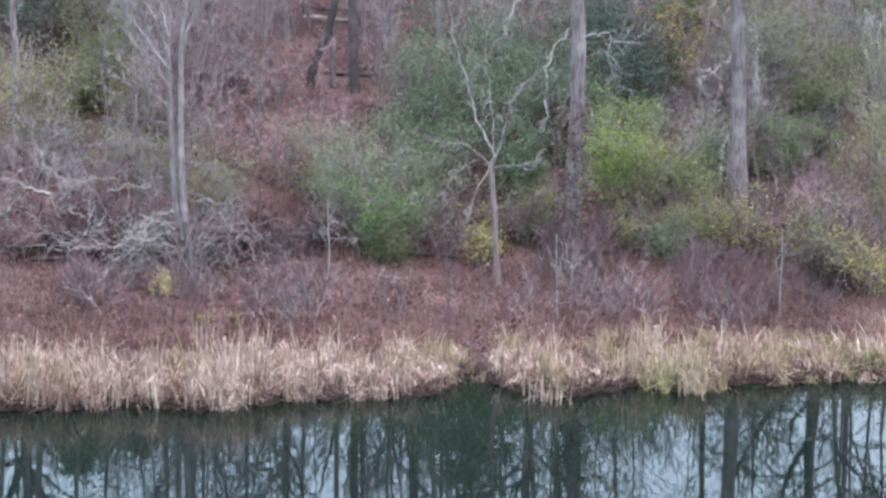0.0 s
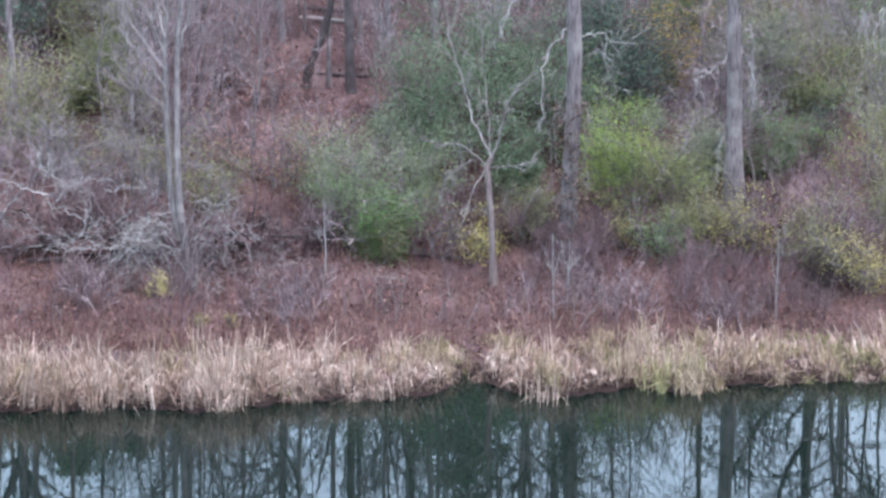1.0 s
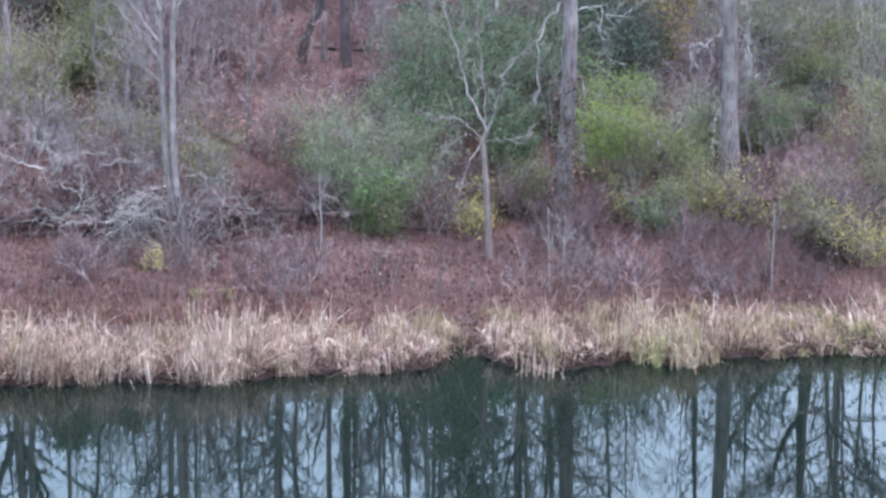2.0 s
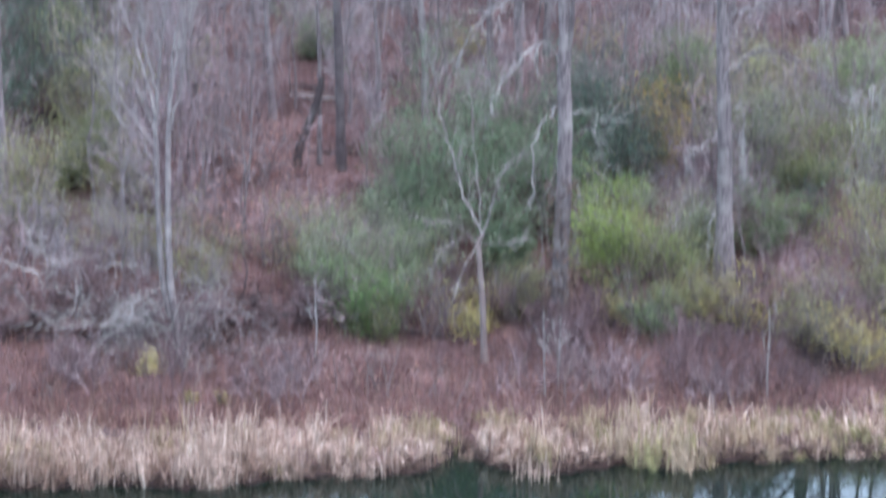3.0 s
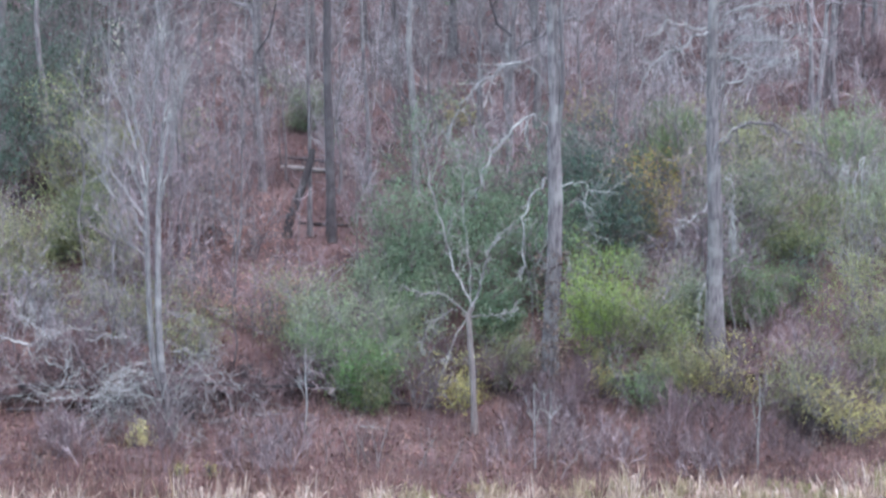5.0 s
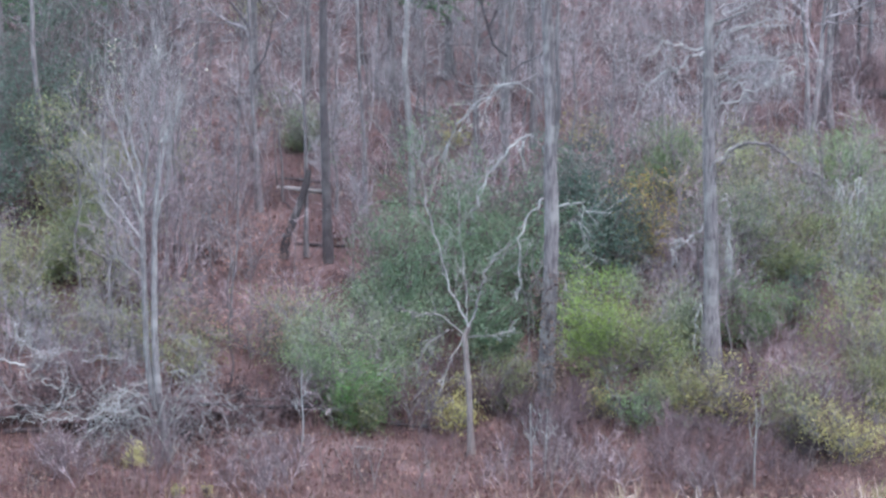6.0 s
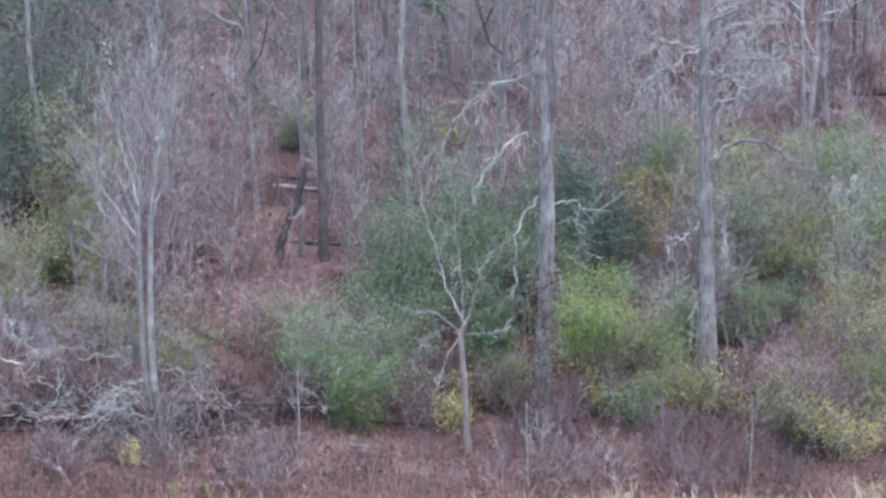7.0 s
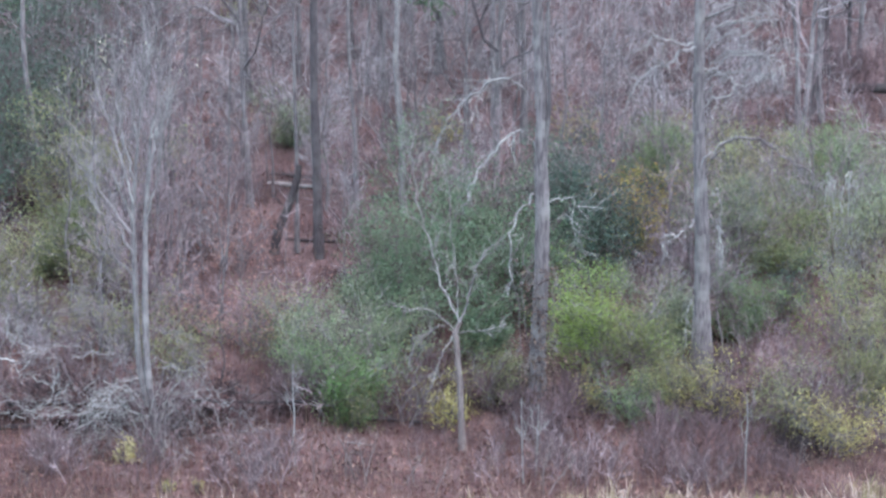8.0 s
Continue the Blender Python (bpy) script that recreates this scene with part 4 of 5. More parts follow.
# x, y, width, height, kind, label
SHRUBS = [
    (-1.7, 12.0, 1.3, 2.0, LUSH, "small bright green leafy shrub on the low bank"),
    (-7.5, 24.8, 3.0, 2.5, SALMON, "young beech keeping salmon-pink dead leaves"),
    (-6.2, 23.3, 2.6, 2.2, SALMON, "young beech keeping salmon-pink dead leaves"),
    (-7.4, 17.7, 2.2, 2.3, SALMON, "half-bare young beech with salmon-pink leaves"),
    (-5.4, 16.4, 2.2, 2.5, SALMON, "half-bare young beech with salmon-pink leaves"),
    (-7.9, 29.9, 2.3, 2.5, SALMON, "half-bare young beech with salmon-pink leaves"),
    (10.3, 12.2, 1.8, 2.0, GOLD, "sparse shrub keeping bright yellow leaves"),
    (9.4, 12.6, 1.4, 1.6, GOLD, "sparse shrub keeping bright yellow leaves"),
    (6.0, 13.2, 1.0, 1.3, GOLD, "small sparse shrub with bright yellow leaves"),
    (1.3, 12.0, 1.0, 1.2, GOLD, "small sparse shrub with bright yellow leaves"),
    (-15.1, 29.1, 3.0, 5.0, PINE, "dark green evergreen shrub on the slope"),
    (-12.6, 27.4, 2.8, 5.0, (LEAF_OLIVE, 0.08, 14, 25, 0.26, 1.0), "olive-green half-bare shrub up the slope"),
    (-16.4, 28.5, 2.7, 4.4, PINE, "dark green evergreen shrub among bare trees"),
    (-15.1, 35.0, 3.8, 5.6, PINE_THIN, "loose dark green shrub high on the slope"),
    (-12.7, 23.0, 2.8, 2.7, MOSS, "olive-green shrub above tangled branches"),
    (-13.5, 17.8, 2.7, 2.7, OLIVE_THIN, "thin olive-green shrub losing its leaves"),
    (-11.1, 20.8, 3.3, 3.1, OLIVE_THIN, "tall thin olive-green shrub losing its leaves"),
    (-7.4, 13.7, 2.7, 2.0, OLIVE_THIN, "thin olive-green shrub among bare twigs"),
    (-4.8, 35.9, 1.9, 2.0, GREYG, "grey-green shrub behind dark trunks"),
    (-10.6, 44.0, 4.0, 4.5, PINE_THIN, "loose dark green shrub high on the slope"),
    (-7.4, 49.0, 3.6, 4.0, OLIVE_THIN, "thin olive-green shrub high on the slope"),
    (-4.1, 15.4, 1.6, 3.0, OLIVE_THIN, "thin olive-green shrub beside a bright one"),
    (-1.8, 12.4, 2.7, 3.3, (LEAF_GREEN, 0.076, 13, 23, 0.26, 0.85), "bright green leafy shrub on the low bank"),
    (-1.9, 11.7, 1.9, 1.3, OLIVE_THIN, "low grey-green bramble on the low bank"),
    (-1.0, 18.2, 3.0, 2.7, DARK, "loose dark green shrub behind a dead tree"),
    (-0.3, 20.8, 2.0, 3.7, DARK, "dark green leafy shrub behind a dead tree"),
    (1.5, 22.2, 2.5, 5.4, DARK, "tall dark green leafy shrub behind a dead tree"),
    (3.3, 20.3, 2.7, 5.0, DARK, "tall loose dark green shrub behind a dead tree"),
    (2.4, 16.2, 2.7, 2.9, DARK, "green shrub entwined with pale branches"),
    (-0.1, 12.1, 2.7, 2.5, STRAW_THIN, "half-bare olive-yellow shrub on the bank"),
    (3.0, 13.0, 2.4, 1.7, OLIVE_THIN, "thin olive shrub under a rough trunk"),
    (1.5, 12.8, 1.7, 1.1, STRAW, "sparse straw-yellow shrub beside a dead tree"),
    (5.9, 24.9, 2.6, 4.6, TEAL, "dense dark evergreen shrub under the trees"),
    (6.55, 15.6, 2.9, 3.3, LIME, "bright yellow-green leafy shrub"),
    (7.2, 12.0, 2.4, 1.9, (LEAF_GREEN, 0.07, 11, 15, 0.24, 0.6), "low green bramble on the bank"),
    (8.8, 13.3, 3.6, 2.0, OLIVE, "olive shrub with yellowing leaves"),
    (10.2, 12.5, 2.5, 1.9, STRAW, "sparse shrub keeping some yellow leaves"),
    (6.0, 13.5, 1.5, 1.2, STRAW_THIN, "sparse shrub with last yellow leaves"),
    (8.4, 24.9, 1.6, 2.4, GOLD, "sparse golden shrub before an orange one"),
    (8.7, 25.4, 1.7, 3.1, ORANGE, "yellow and orange autumn shrub on the slope"),
    (9.5, 32.2, 3.4, 3.0, GREEN, "green shrub behind an orange one"),
    (6.8, 36.7, 1.8, 1.5, STRAW, "thin yellowish shrub high on the slope"),
    (1.6, 37.4, 1.7, 1.1, STRAW, "thin yellowish shrub under the trees"),
    (13.4, 31.1, 3.9, 3.0, OLIVE, "olive-green shrub under lichened branches"),
    (13.9, 24.6, 4.2, 3.6, MOSS, "dense olive-green shrub under lichened branches"),
    (11.7, 18.5, 3.0, 2.8, (LEAF_GREEN, 0.076, 13, 22, 0.26, 0.8), "grey-green leafy shrub beside a tall trunk"),
    (13.3, 20.1, 2.2, 2.2, TEAL_THIN, "blue-green loose shrub among pale branches"),
    (14.8, 18.3, 3.4, 2.9, (LEAF_LIME, 0.07, 11, 13, 0.3, 0.55), "olive-yellow loose shrub among bare twigs"),
    (16.8, 31.8, 3.9, 3.2, GREEN, "grey-green loose shrub up the slope"),
    (17.0, 25.1, 3.2, 3.7, GREYG, "grey-green dense shrub among pale branches"),
    (11.9, 12.9, 2.7, 1.9, OLIVE_THIN, "half-bare olive shrub among purple twigs"),
    (12.7, 10.6, 1.8, 2.0, OLIVE_THIN, "olive shrub beside a yellow one"),
    (13.6, 9.2, 2.1, 2.0, STRAW_FULL, "pale yellow leafy shrub near the shore"),
    (15.7, 13.6, 2.8, 2.8, OLIVE, "half-bare olive shrub on the low bank"),
    (18.5, 22.7, 3.6, 3.8, OLIVE, "olive-green loose shrub among bare twigs"),
    (16.0, 10.0, 2.7, 2.0, STRAW, "yellowing shrub near the shore"),
    (-16.0, 17.9, 3.0, 2.9, OLIVE_THIN, "thin olive-green shrub above tangled branches"),
    (-9.0, 7.9, 0.25, 0.55, YELLOW, "small bright yellow shrub on red leaves"),
    (-7.4, 5.6, 0.4, 0.5, WEED, "small yellowing weed behind the reeds"),
    (-6.5, 5.4, 0.3, 0.4, WEED, "small straw-coloured weed behind the reeds"),
    (-14.3, 20.5, 3.2, 3.4, OLIVE, "thin olive-green shrub losing its leaves"),
    (-9.8, 16.0, 3.0, 3.0, OLIVE_THIN, "thin olive-green shrub behind a twin-stemmed tree"),
    (-15.6, 32.0, 4.6, 5.6, PINE, "dark green evergreen shrub among bare trees"),
    (-14.8, 36.5, 4.6, 6.0, PINE, "tall dark evergreen shrub high on the slope"),
    (-16.6, 41.0, 5.0, 7.0, PINE, "tall dark evergreen shrub high on the slope"),
    (-14.2, 31.5, 4.0, 5.0, PINE, "dark green evergreen shrub beside an olive one"),
    (-13.4, 39.0, 4.4, 6.0, PINE_THIN, "loose dark green shrub high on the slope"),
    (-3.2, 14.0, 2.8, 2.6, GREYG, "grey-green half-bare shrub on the bank"),
    (-0.6, 15.2, 3.0, 3.0, GREYG, "loose grey-green shrub behind a dead tree"),
    (0.6, 18.6, 3.0, 4.6, DARK, "dark green leafy shrub behind a dead tree"),
    (2.8, 23.0, 3.2, 5.6, DARK, "tall dark green leafy shrub under arching branches"),
    (4.6, 19.0, 2.6, 4.0, DARK, "dark green shrub behind a rough trunk"),
    (6.7, 23.8, 2.0, 4.0, TEAL, "dense dark evergreen shrub under the trees"),
    (8.0, 15.0, 3.0, 2.6, OLIVE, "olive shrub beside a bright one"),
    (9.0, 17.6, 2.6, 2.6, GREYG, "grey-green shrub beside a tall trunk"),
    (11.4, 23.0, 3.6, 4.4, GREYG, "grey-green loose shrub behind a tall trunk"),
    (12.4, 27.6, 4.0, 4.4, OLIVE, "grey-green loose shrub under lichened branches"),
    (16.4, 17.0, 3.4, 3.6, OLIVE, "olive-yellow loose shrub among bare twigs"),
    (17.8, 28.0, 4.0, 4.6, GREYG, "grey-green loose shrub up the slope"),
]
for i, (x, y, wd, ht, (leaf, size, stems, count, spread, sparse), label) in enumerate(SHRUBS):
    leafy_shrub("leafy_shrub", 100 + i, x, y, wd, ht, leaf, DARK_TWIG if leaf in (LEAF_DARK, LEAF_PINE, LEAF_TEAL) else WOOD_TWIG, size, stems, count, spread, sparse=sparse, label=label, group="leafy shrubs")

# ---- bare brush, saplings and the woods behind ----


def scatter(rng, x0, x1, y0, y1, count, gap=0.5):
    """Places spread at random, widening with the view's depth, no two closer than the gap."""
    out = []
    for k in range(count * 6):
        y = rng.uniform(y0, y1)
        wide = (y + 88.4) / 98.0
        x = rng.uniform(x0, x1) * wide
        if all((x - a) ** 2 + (y - b) ** 2 > gap * gap for a, b in out):
            out.append((x, y))
        if len(out) == count:
            break
    return out


brush = []
for k, (tw, wd, ht, lab) in enumerate(((ROSE_TWIG, 1.5, 1.5, "rosy-brown leafless thicket of thin stems"), (ROSE_TWIG, 1.2, 2.2, "upright leafless rosy-grey thicket"),
                                       (GREY_TWIG, 1.6, 1.9, "grey leafless thicket of fine twigs"), (DARK_TWIG, 1.7, 1.5, "purplish dark leafless bramble thicket"), (DARK_TWIG, 1.3, 2.1, "dark leafless bush of fine twigs"),
                                       (GREY_TWIG, 2.0, 3.4, "tall grey leafless thicket of fine twigs"), (ROSE_TWIG, 1.8, 3.6, "tall rosy leafless thicket of fine twigs"), (SHADE_TWIG, 1.5, 1.0, "blackish bramble thicket standing in for shade"))):
    brush.append(bare_shrub("bare_shrub", random.Random(60 + k), wd, ht, tw, label=lab, group="bare thickets"))
B = random.Random(70)
# blackish bramble put in for shade at the bank's foot and in slope hollows
SHADE_SPOTS = [(12.4, 9.6), (12.7, 9.2), (12.2, 9.0), (12.9, 8.7), (12.5, 10.0), (1.6, 13.4), (3.2, 13.3), (-12.4, 12.4), (-11.6, 12.0), (-10.4, 11.0), (-9.6, 11.0), (-8.8, 10.2), (-8.0, 10.4), (-7.4, 11.0), (-7.0, 9.8), (-12.6, 11.4), (-14.6, 12.2), (-13.6, 13.0), (-10.9, 12.3), (-10.0, 11.8), (-9.2, 11.6), (-8.5, 11.9), (-6.3, 12.5), (-5.5, 12.2), (-4.4, 12.3), (-3.6, 12.3), (-2.9, 12.6), (-1.9, 12.6), (2.8, 13.1), (3.5, 12.6), (6.2, 13.6), (6.7, 11.9),
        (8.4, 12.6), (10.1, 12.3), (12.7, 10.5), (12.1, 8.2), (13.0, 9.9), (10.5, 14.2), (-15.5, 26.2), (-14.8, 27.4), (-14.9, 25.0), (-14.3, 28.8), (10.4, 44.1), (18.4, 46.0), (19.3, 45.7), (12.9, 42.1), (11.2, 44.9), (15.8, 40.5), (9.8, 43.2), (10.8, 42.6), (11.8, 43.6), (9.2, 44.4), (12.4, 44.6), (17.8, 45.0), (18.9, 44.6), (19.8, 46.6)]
lots = [[] for b in brush]
for x0, x1, y0, y1, count, kinds in ((-15, 15.5, 5.0, 10.5, 26, (0, 3, 3, 3)), (3.4, 5.0, 9.8, 11.2, 3, (4, 4, 3)), (6, 15, 6.0, 11.0, 30, (3, 3, 4, 3)), (4.2, 6.5, 6.0, 10, 6, (0, 3, 0)), (-15.5, 17, 12.6, 20, 52, (0, 1, 2, 4)),
                                     (-15.5, 17, 20, 34, 112, (1, 5, 2, 6)), (-15.5, 17, 34, 58, 96, (2, 5, 5, 2, 4, 4)), (-13.6, -9, 22, 40, 8, (4, 4, 5)), (10, 17, 38, 56, 26, (4, 4, 5)), (-12, 2, 36, 56, 36, (5, 2, 5, 2)), (2, 10, 42, 56, 14, (5, 2, 4)), (3, 13, 33, 46, 28, (2, 5, 2)), (-9.5, -1.0, 13, 24, 34, (0, 1, 0, 1)), (-9.0, -1.0, 20, 30, 16, (6, 1, 6)), (8.5, 17, 13, 20, 9, (3, 1, 4)), (-15, 3, 5.5, 10.5, 14, (3, 0, 4)), (-13, -9, 11.4, 13.4, 10, (4, 4, 3))):
    for q in scatter(B, x0, x1, y0, y1, count):
        if any(abs(q[0] - u[0]) < 0.4 * u[2] and u[1] - 4.0 - 0.5 * u[3] < q[1] < u[1] + 0.4 * u[2] for u in SHRUBS) or (-6.2 < q[0] < -2.4 and 19.5 < q[1] < 31):
            continue
        if (5.0 < q[0] < 9.2 and 14 < q[1] < 29 and B.random() < 0.8) or (-13.5 < q[0] < -5.5 and 7.5 < q[1] < 14.0) or (abs(q[0] - 9.8) < 0.9 and 12 < q[1] < 16) or (-1.6 < q[0] < 1.2 and 24 < q[1] < 29.4) or (((8.5 < q[0] < 12.8 and 37 < q[1] < 45) or (16.8 < q[0] < 20.5 and 40 < q[1] < 47)) and B.random() < 0.7):
            continue
        lots[B.choice(kinds)].append(q)
for k in range(36):
    x = -15.5 + k * 0.9 + B.gauss(0, 0.4)
    if all(abs(x - c) > w or B.random() < 0.25 for c, w in HOLLOWS):
        lots[B.choice((3, 3, 4))].append((x, float(shore(x) + step(x)) + 12.8 + B.gauss(0, 0.3)))
for q in scatter(B, 8.4, 15.0, 10.2, 13.2, 14, 0.8):
    lots[B.choice((3, 4, 3))].append(q)
for q in scatter(B, 8.6, 14.6, 13.2, 20.0, 5, 1.2):
    lots[B.choice((1, 4, 0))].append(q)
# dark thickets added in place of shaded hollows behind the tangle and upslope
lots[4] += [(-11.6, 11.8), (-10.4, 11.2), (-9.4, 10.8), (-8.2, 10.4), (-7.0, 10.8), (-12.8, 11.4), (19.5, 43.0), (18.5, 42.0), (20.5, 44.5), (17.5, 44.0), (19.0, 46.0), (2.5, 12.5), (3.3, 12.7), (5.3, 12.9), (0.2, 12.2), (-0.9, 11.9)]
lots[7] += SHADE_SPOTS
lots[3] += [q for q in scatter(B, -14.5, 14.5, 4.2, 9.5, 15, 0.9) if not (-9.6 < q[0] < -7.6 and q[1] < 9) and abs(q[0] - 1.76) > 0.6]
lots[3] += [(4.1, 10.4), (4.7, 10.2), (3.6, 10.7)]
lots[2] += [(9.4, 24.6), (8.6, 22.6), (10.2, 25.2), (9.8, 26.6), (8.9, 21.2), (10.6, 21.6), (5.6, 23.0), (7.6, 22.2)]
lots[1] += [(9.0, 23.4), (9.9, 23.0), (10.4, 24.0)]
# bare twigs that stand among the leafy shrubs
for x0, x1, y0, y1, count, kinds in ((10.6, 15.5, 11.5, 16.5, 8, (4, 3, 1)), (9.0, 11.5, 16.5, 26, 9, (1, 6, 4)), (-14.5, -9.0, 14, 19, 15, (2, 1, 2)), (12, 17, 25.5, 31, 9, (1, 5)), (-4.5, -1.0, 12, 15, 6, (0, 1))):
    for q in scatter(B, x0, x1, y0, y1, count):
        if abs(q[0] - 9.7) > 1.3 or q[1] > 17:
            lots[B.choice(kinds)].append(q)


def far_brush(kinds, lots, rng):
    """The thickets far up the slope, which nobody could count, as one mesh."""
    verts, faces, which, mats, base = [], [], [], [], 0
    for ob, places in zip(kinds, lots):
        stems = [c.data for c in ob.children]
        if stems[0].materials[0] not in mats:
            mats.append(stems[0].materials[0])
        for x, y in places:
            s = rng.uniform(0.65, 1.2)
            m = np.array(Matrix.LocRotScale((x, y, float(land(x, y)) - 0.05), Euler((rng.gauss(0, 0.03), rng.gauss(0, 0.03), rng.uniform(0, math.tau))), (s, s, s * rng.uniform(0.9, 1.15))))
            for me in stems:
                v = np.empty(len(me.vertices) * 3)
                me.vertices.foreach_get("co", v)
                f = np.empty(len(me.loops), dtype=np.int64)
                me.loops.foreach_get("vertex_index", f)
                verts.append(v.reshape(-1, 3) @ m[:3, :3].T + m[:3, 3])
                faces.append(f.reshape(-1, 4) + base)
                which.append(np.full(len(me.polygons), mats.index(stems[0].materials[0])))
                base += len(me.vertices)
    me = bpy.data.meshes.new("far_brush")
    me.from_pydata(np.concatenate(verts).tolist(), [], np.concatenate(faces).tolist())
    for m in mats:
        me.materials.append(m)
    me.polygons.foreach_set("material_index", np.concatenate(which))
    me.update()
    tagged(new("far_brush", me), "grey and rosy leafless brush far up the slope", "brush", kind="stuff")


FAR = 28.5
far_brush(brush, [[q for q in places if q[1] > FAR] for places in lots], B)
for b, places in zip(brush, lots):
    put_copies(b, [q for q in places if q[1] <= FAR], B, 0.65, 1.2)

S = random.Random(80)
saplings = [bare_tree("sapling", random.Random(81 + k), h, r, m, tw, limbs, 0.25, 0.02 * (k - 1), (3, 2), 0.28, 0.3, lab, "saplings", "sapling")
            for k, (h, r, m, tw, limbs, lab) in enumerate(((6.5, 0.032, GREY_BARK, ROSE_TWIG, 20, "slim leafless sapling with rosy twigs"), (10.0, 0.048, GREY_BARK, WOOD_TWIG, 26, "slender grey leafless sapling"), (5.0, 0.03, GREY_BARK, ROSE_TWIG, 14, "thin leafless sapling with fine rosy twigs")))]
lots = [[], [], []]
for x0, x1, y0, y1, count in ((-10, -2.5, 14, 30, 30), (-15.5, 17, 14, 34, 54), (4.5, 10.5, 24, 34, 9), (0, 17, 27, 38, 16), (-14, -6, 20, 36, 14), (-15.5, 17, 34, 57, 50), (-8.5, 0.5, 31, 52, 16)):
    for q in scatter(S, x0, x1, y0, y1, count, 0.8):
        if (-6.0 < q[0] < -2.4 and 18 < q[1] < 29) or (-1.8 < q[0] < 9.0 and 13 < q[1] < 24) or (11 < q[0] < 16 and 15 < q[1] < 23 and S.random() < 0.6) or (q[0] < -11 and 22 < q[1] < 40 and S.random() < 0.7):
            continue
        lots[S.randrange(3)].append(q)
for b, places in zip(saplings, lots):
    put_copies(b, places, S, 0.75, 1.2)

T = random.Random(90)
trees = [bare_tree("bare_tree", random.Random(91 + k), h, r, m, tw, limbs, first, 0.01 * (k - 2), (5, 3), 0.36, 0.25, lab, "woodland trees", "tree")
         for k, (h, r, m, tw, limbs, first, lab) in enumerate(((16, 0.115, GREY_BARK, WOOD_TWIG, 20, 0.3, "tall bare grey woodland tree"), (18, 0.14, GREY_BARK, WOOD_TWIG, 20, 0.35, "tall bare woodland tree with rosy twigs"),
                                                               (14, 0.09, GREY_BARK, WOOD_TWIG, 18, 0.25, "slim grey bare woodland tree"), (17, 0.12, DARK_BARK, DARK_TWIG, 18, 0.4, "tall dark bare woodland tree")))]
trees.append(bare_tree("bare_tree", random.Random(97), 17, 0.12, GREY_BARK, WOOD_TWIG, 9, 0.62, 0.0, (4, 3), 0.2, 0.3, "slim straight grey trunk with few branches", "woodland trees", "tree"))
lots = [[(3.4, 29.5)], [(-6.0, 29.5), (15.6, 34.3)], [(2.3, 32.1)], [(19.0, 44.1)], [(-13.9, 29.2), (-15.4, 18.1), (-15.1, 19.4), (-2.0, 29.6)]]
for q in scatter(T, -15.5, 17, 33, 58, 24, 1.8):
    if (q[0] < -9 and q[1] < 44) or (q[0] > 5.5 and T.random() < 0.65) or (q[0] < -2 and q[1] > 42 and T.random() < 0.6):
        continue
    lots[T.choice((0, 0, 1, 1, 2, 4, 4))].append(q)
lots[3] += [(20.8, 41.5), (18.4, 48.0)]
lots[4] += [(16.0, 37.8), (17.3, 40.0), (19.8, 47.0)] + [q for q in scatter(T, -10.5, 15.5, 35, 57, 11, 2.0) if q[0] < 5.5]
for b, places in zip(trees, lots):
    put_copies(b, places, T, 0.85, 1.15)

# broad old trees near the brow of the hill
O = random.Random(110)
oaks = [bare_tree("broad_tree", random.Random(111 + k), 15, 0.21, GREY_BARK, WOOD_TWIG, 15, 0.43, 0.03 * (1 - 2 * k), (6, 4, 3), 0.42, 0.15, "broad bare old tree with spreading crooked limbs", "broad trees", "tree") for k in range(2)]
for oak, places in zip(oaks, ([(-17.0, 39.0), (3.7, 38.5)], [(-6.6, 41.0)])):
    put_copies(oak, places, O, 0.85, 1.1)


def great_tree(x, y, r, height, forks, seed, limbs=13, reach=6.0):
    """A big old tree on the level ground behind the brow: stem, heavy limbs where it forks, and a wide crown. forks: height, run to the side, rise, thickness."""
    rng = random.Random(seed)
    e = thing("great_tree", x, y, "big bare old tree on level ground behind the brow", "tree", "great trees", 0.1)
    c = trunk_part(e, [(0, 0, 0), (rng.gauss(0, 0.1), 0, height * 0.3), (rng.gauss(0, 0.15), 0, height * 0.6), (rng.gauss(0, 0.4), 0, height)], r, r * 0.3, DUSK_BARK, sides=9, flare=1.3)
    n = len(c) - 1
    for z, run, rise, thick in forks:
        q = c[int(n * z / height)]
        limb_part(e, rng, [q, q + Vector((run * 0.45, 0.1, rise * 0.3)), q + Vector((run * 0.8, 0.2, rise * 0.65)), q + Vector((run, 0.3, rise))], thick, thick * 0.4, DUSK_BARK, 9, 2.6, (4, 3), 0.1, 6, 0.8, split=False)
    w = Wood()
    w.least = 0.022
    for k in range(limbs):
        f = 0.36 + 0.6 * (k + rng.random()) / limbs
        a = rng.uniform(0, math.tau)
        w.grow(rng, c[int(n * f)], Vector((math.cos(a), math.sin(a) * 0.6, rng.uniform(0.1, 0.7))), reach * rng.uniform(0.5, 1.0) * (1.2 - 0.7 * f), r * 0.34 * (1.2 - 0.7 * f), (5, 4, 2), 4, 0.06, 0.26, 0.8)
    part("crown", w.v, w.f, DUSK_BARK, e)


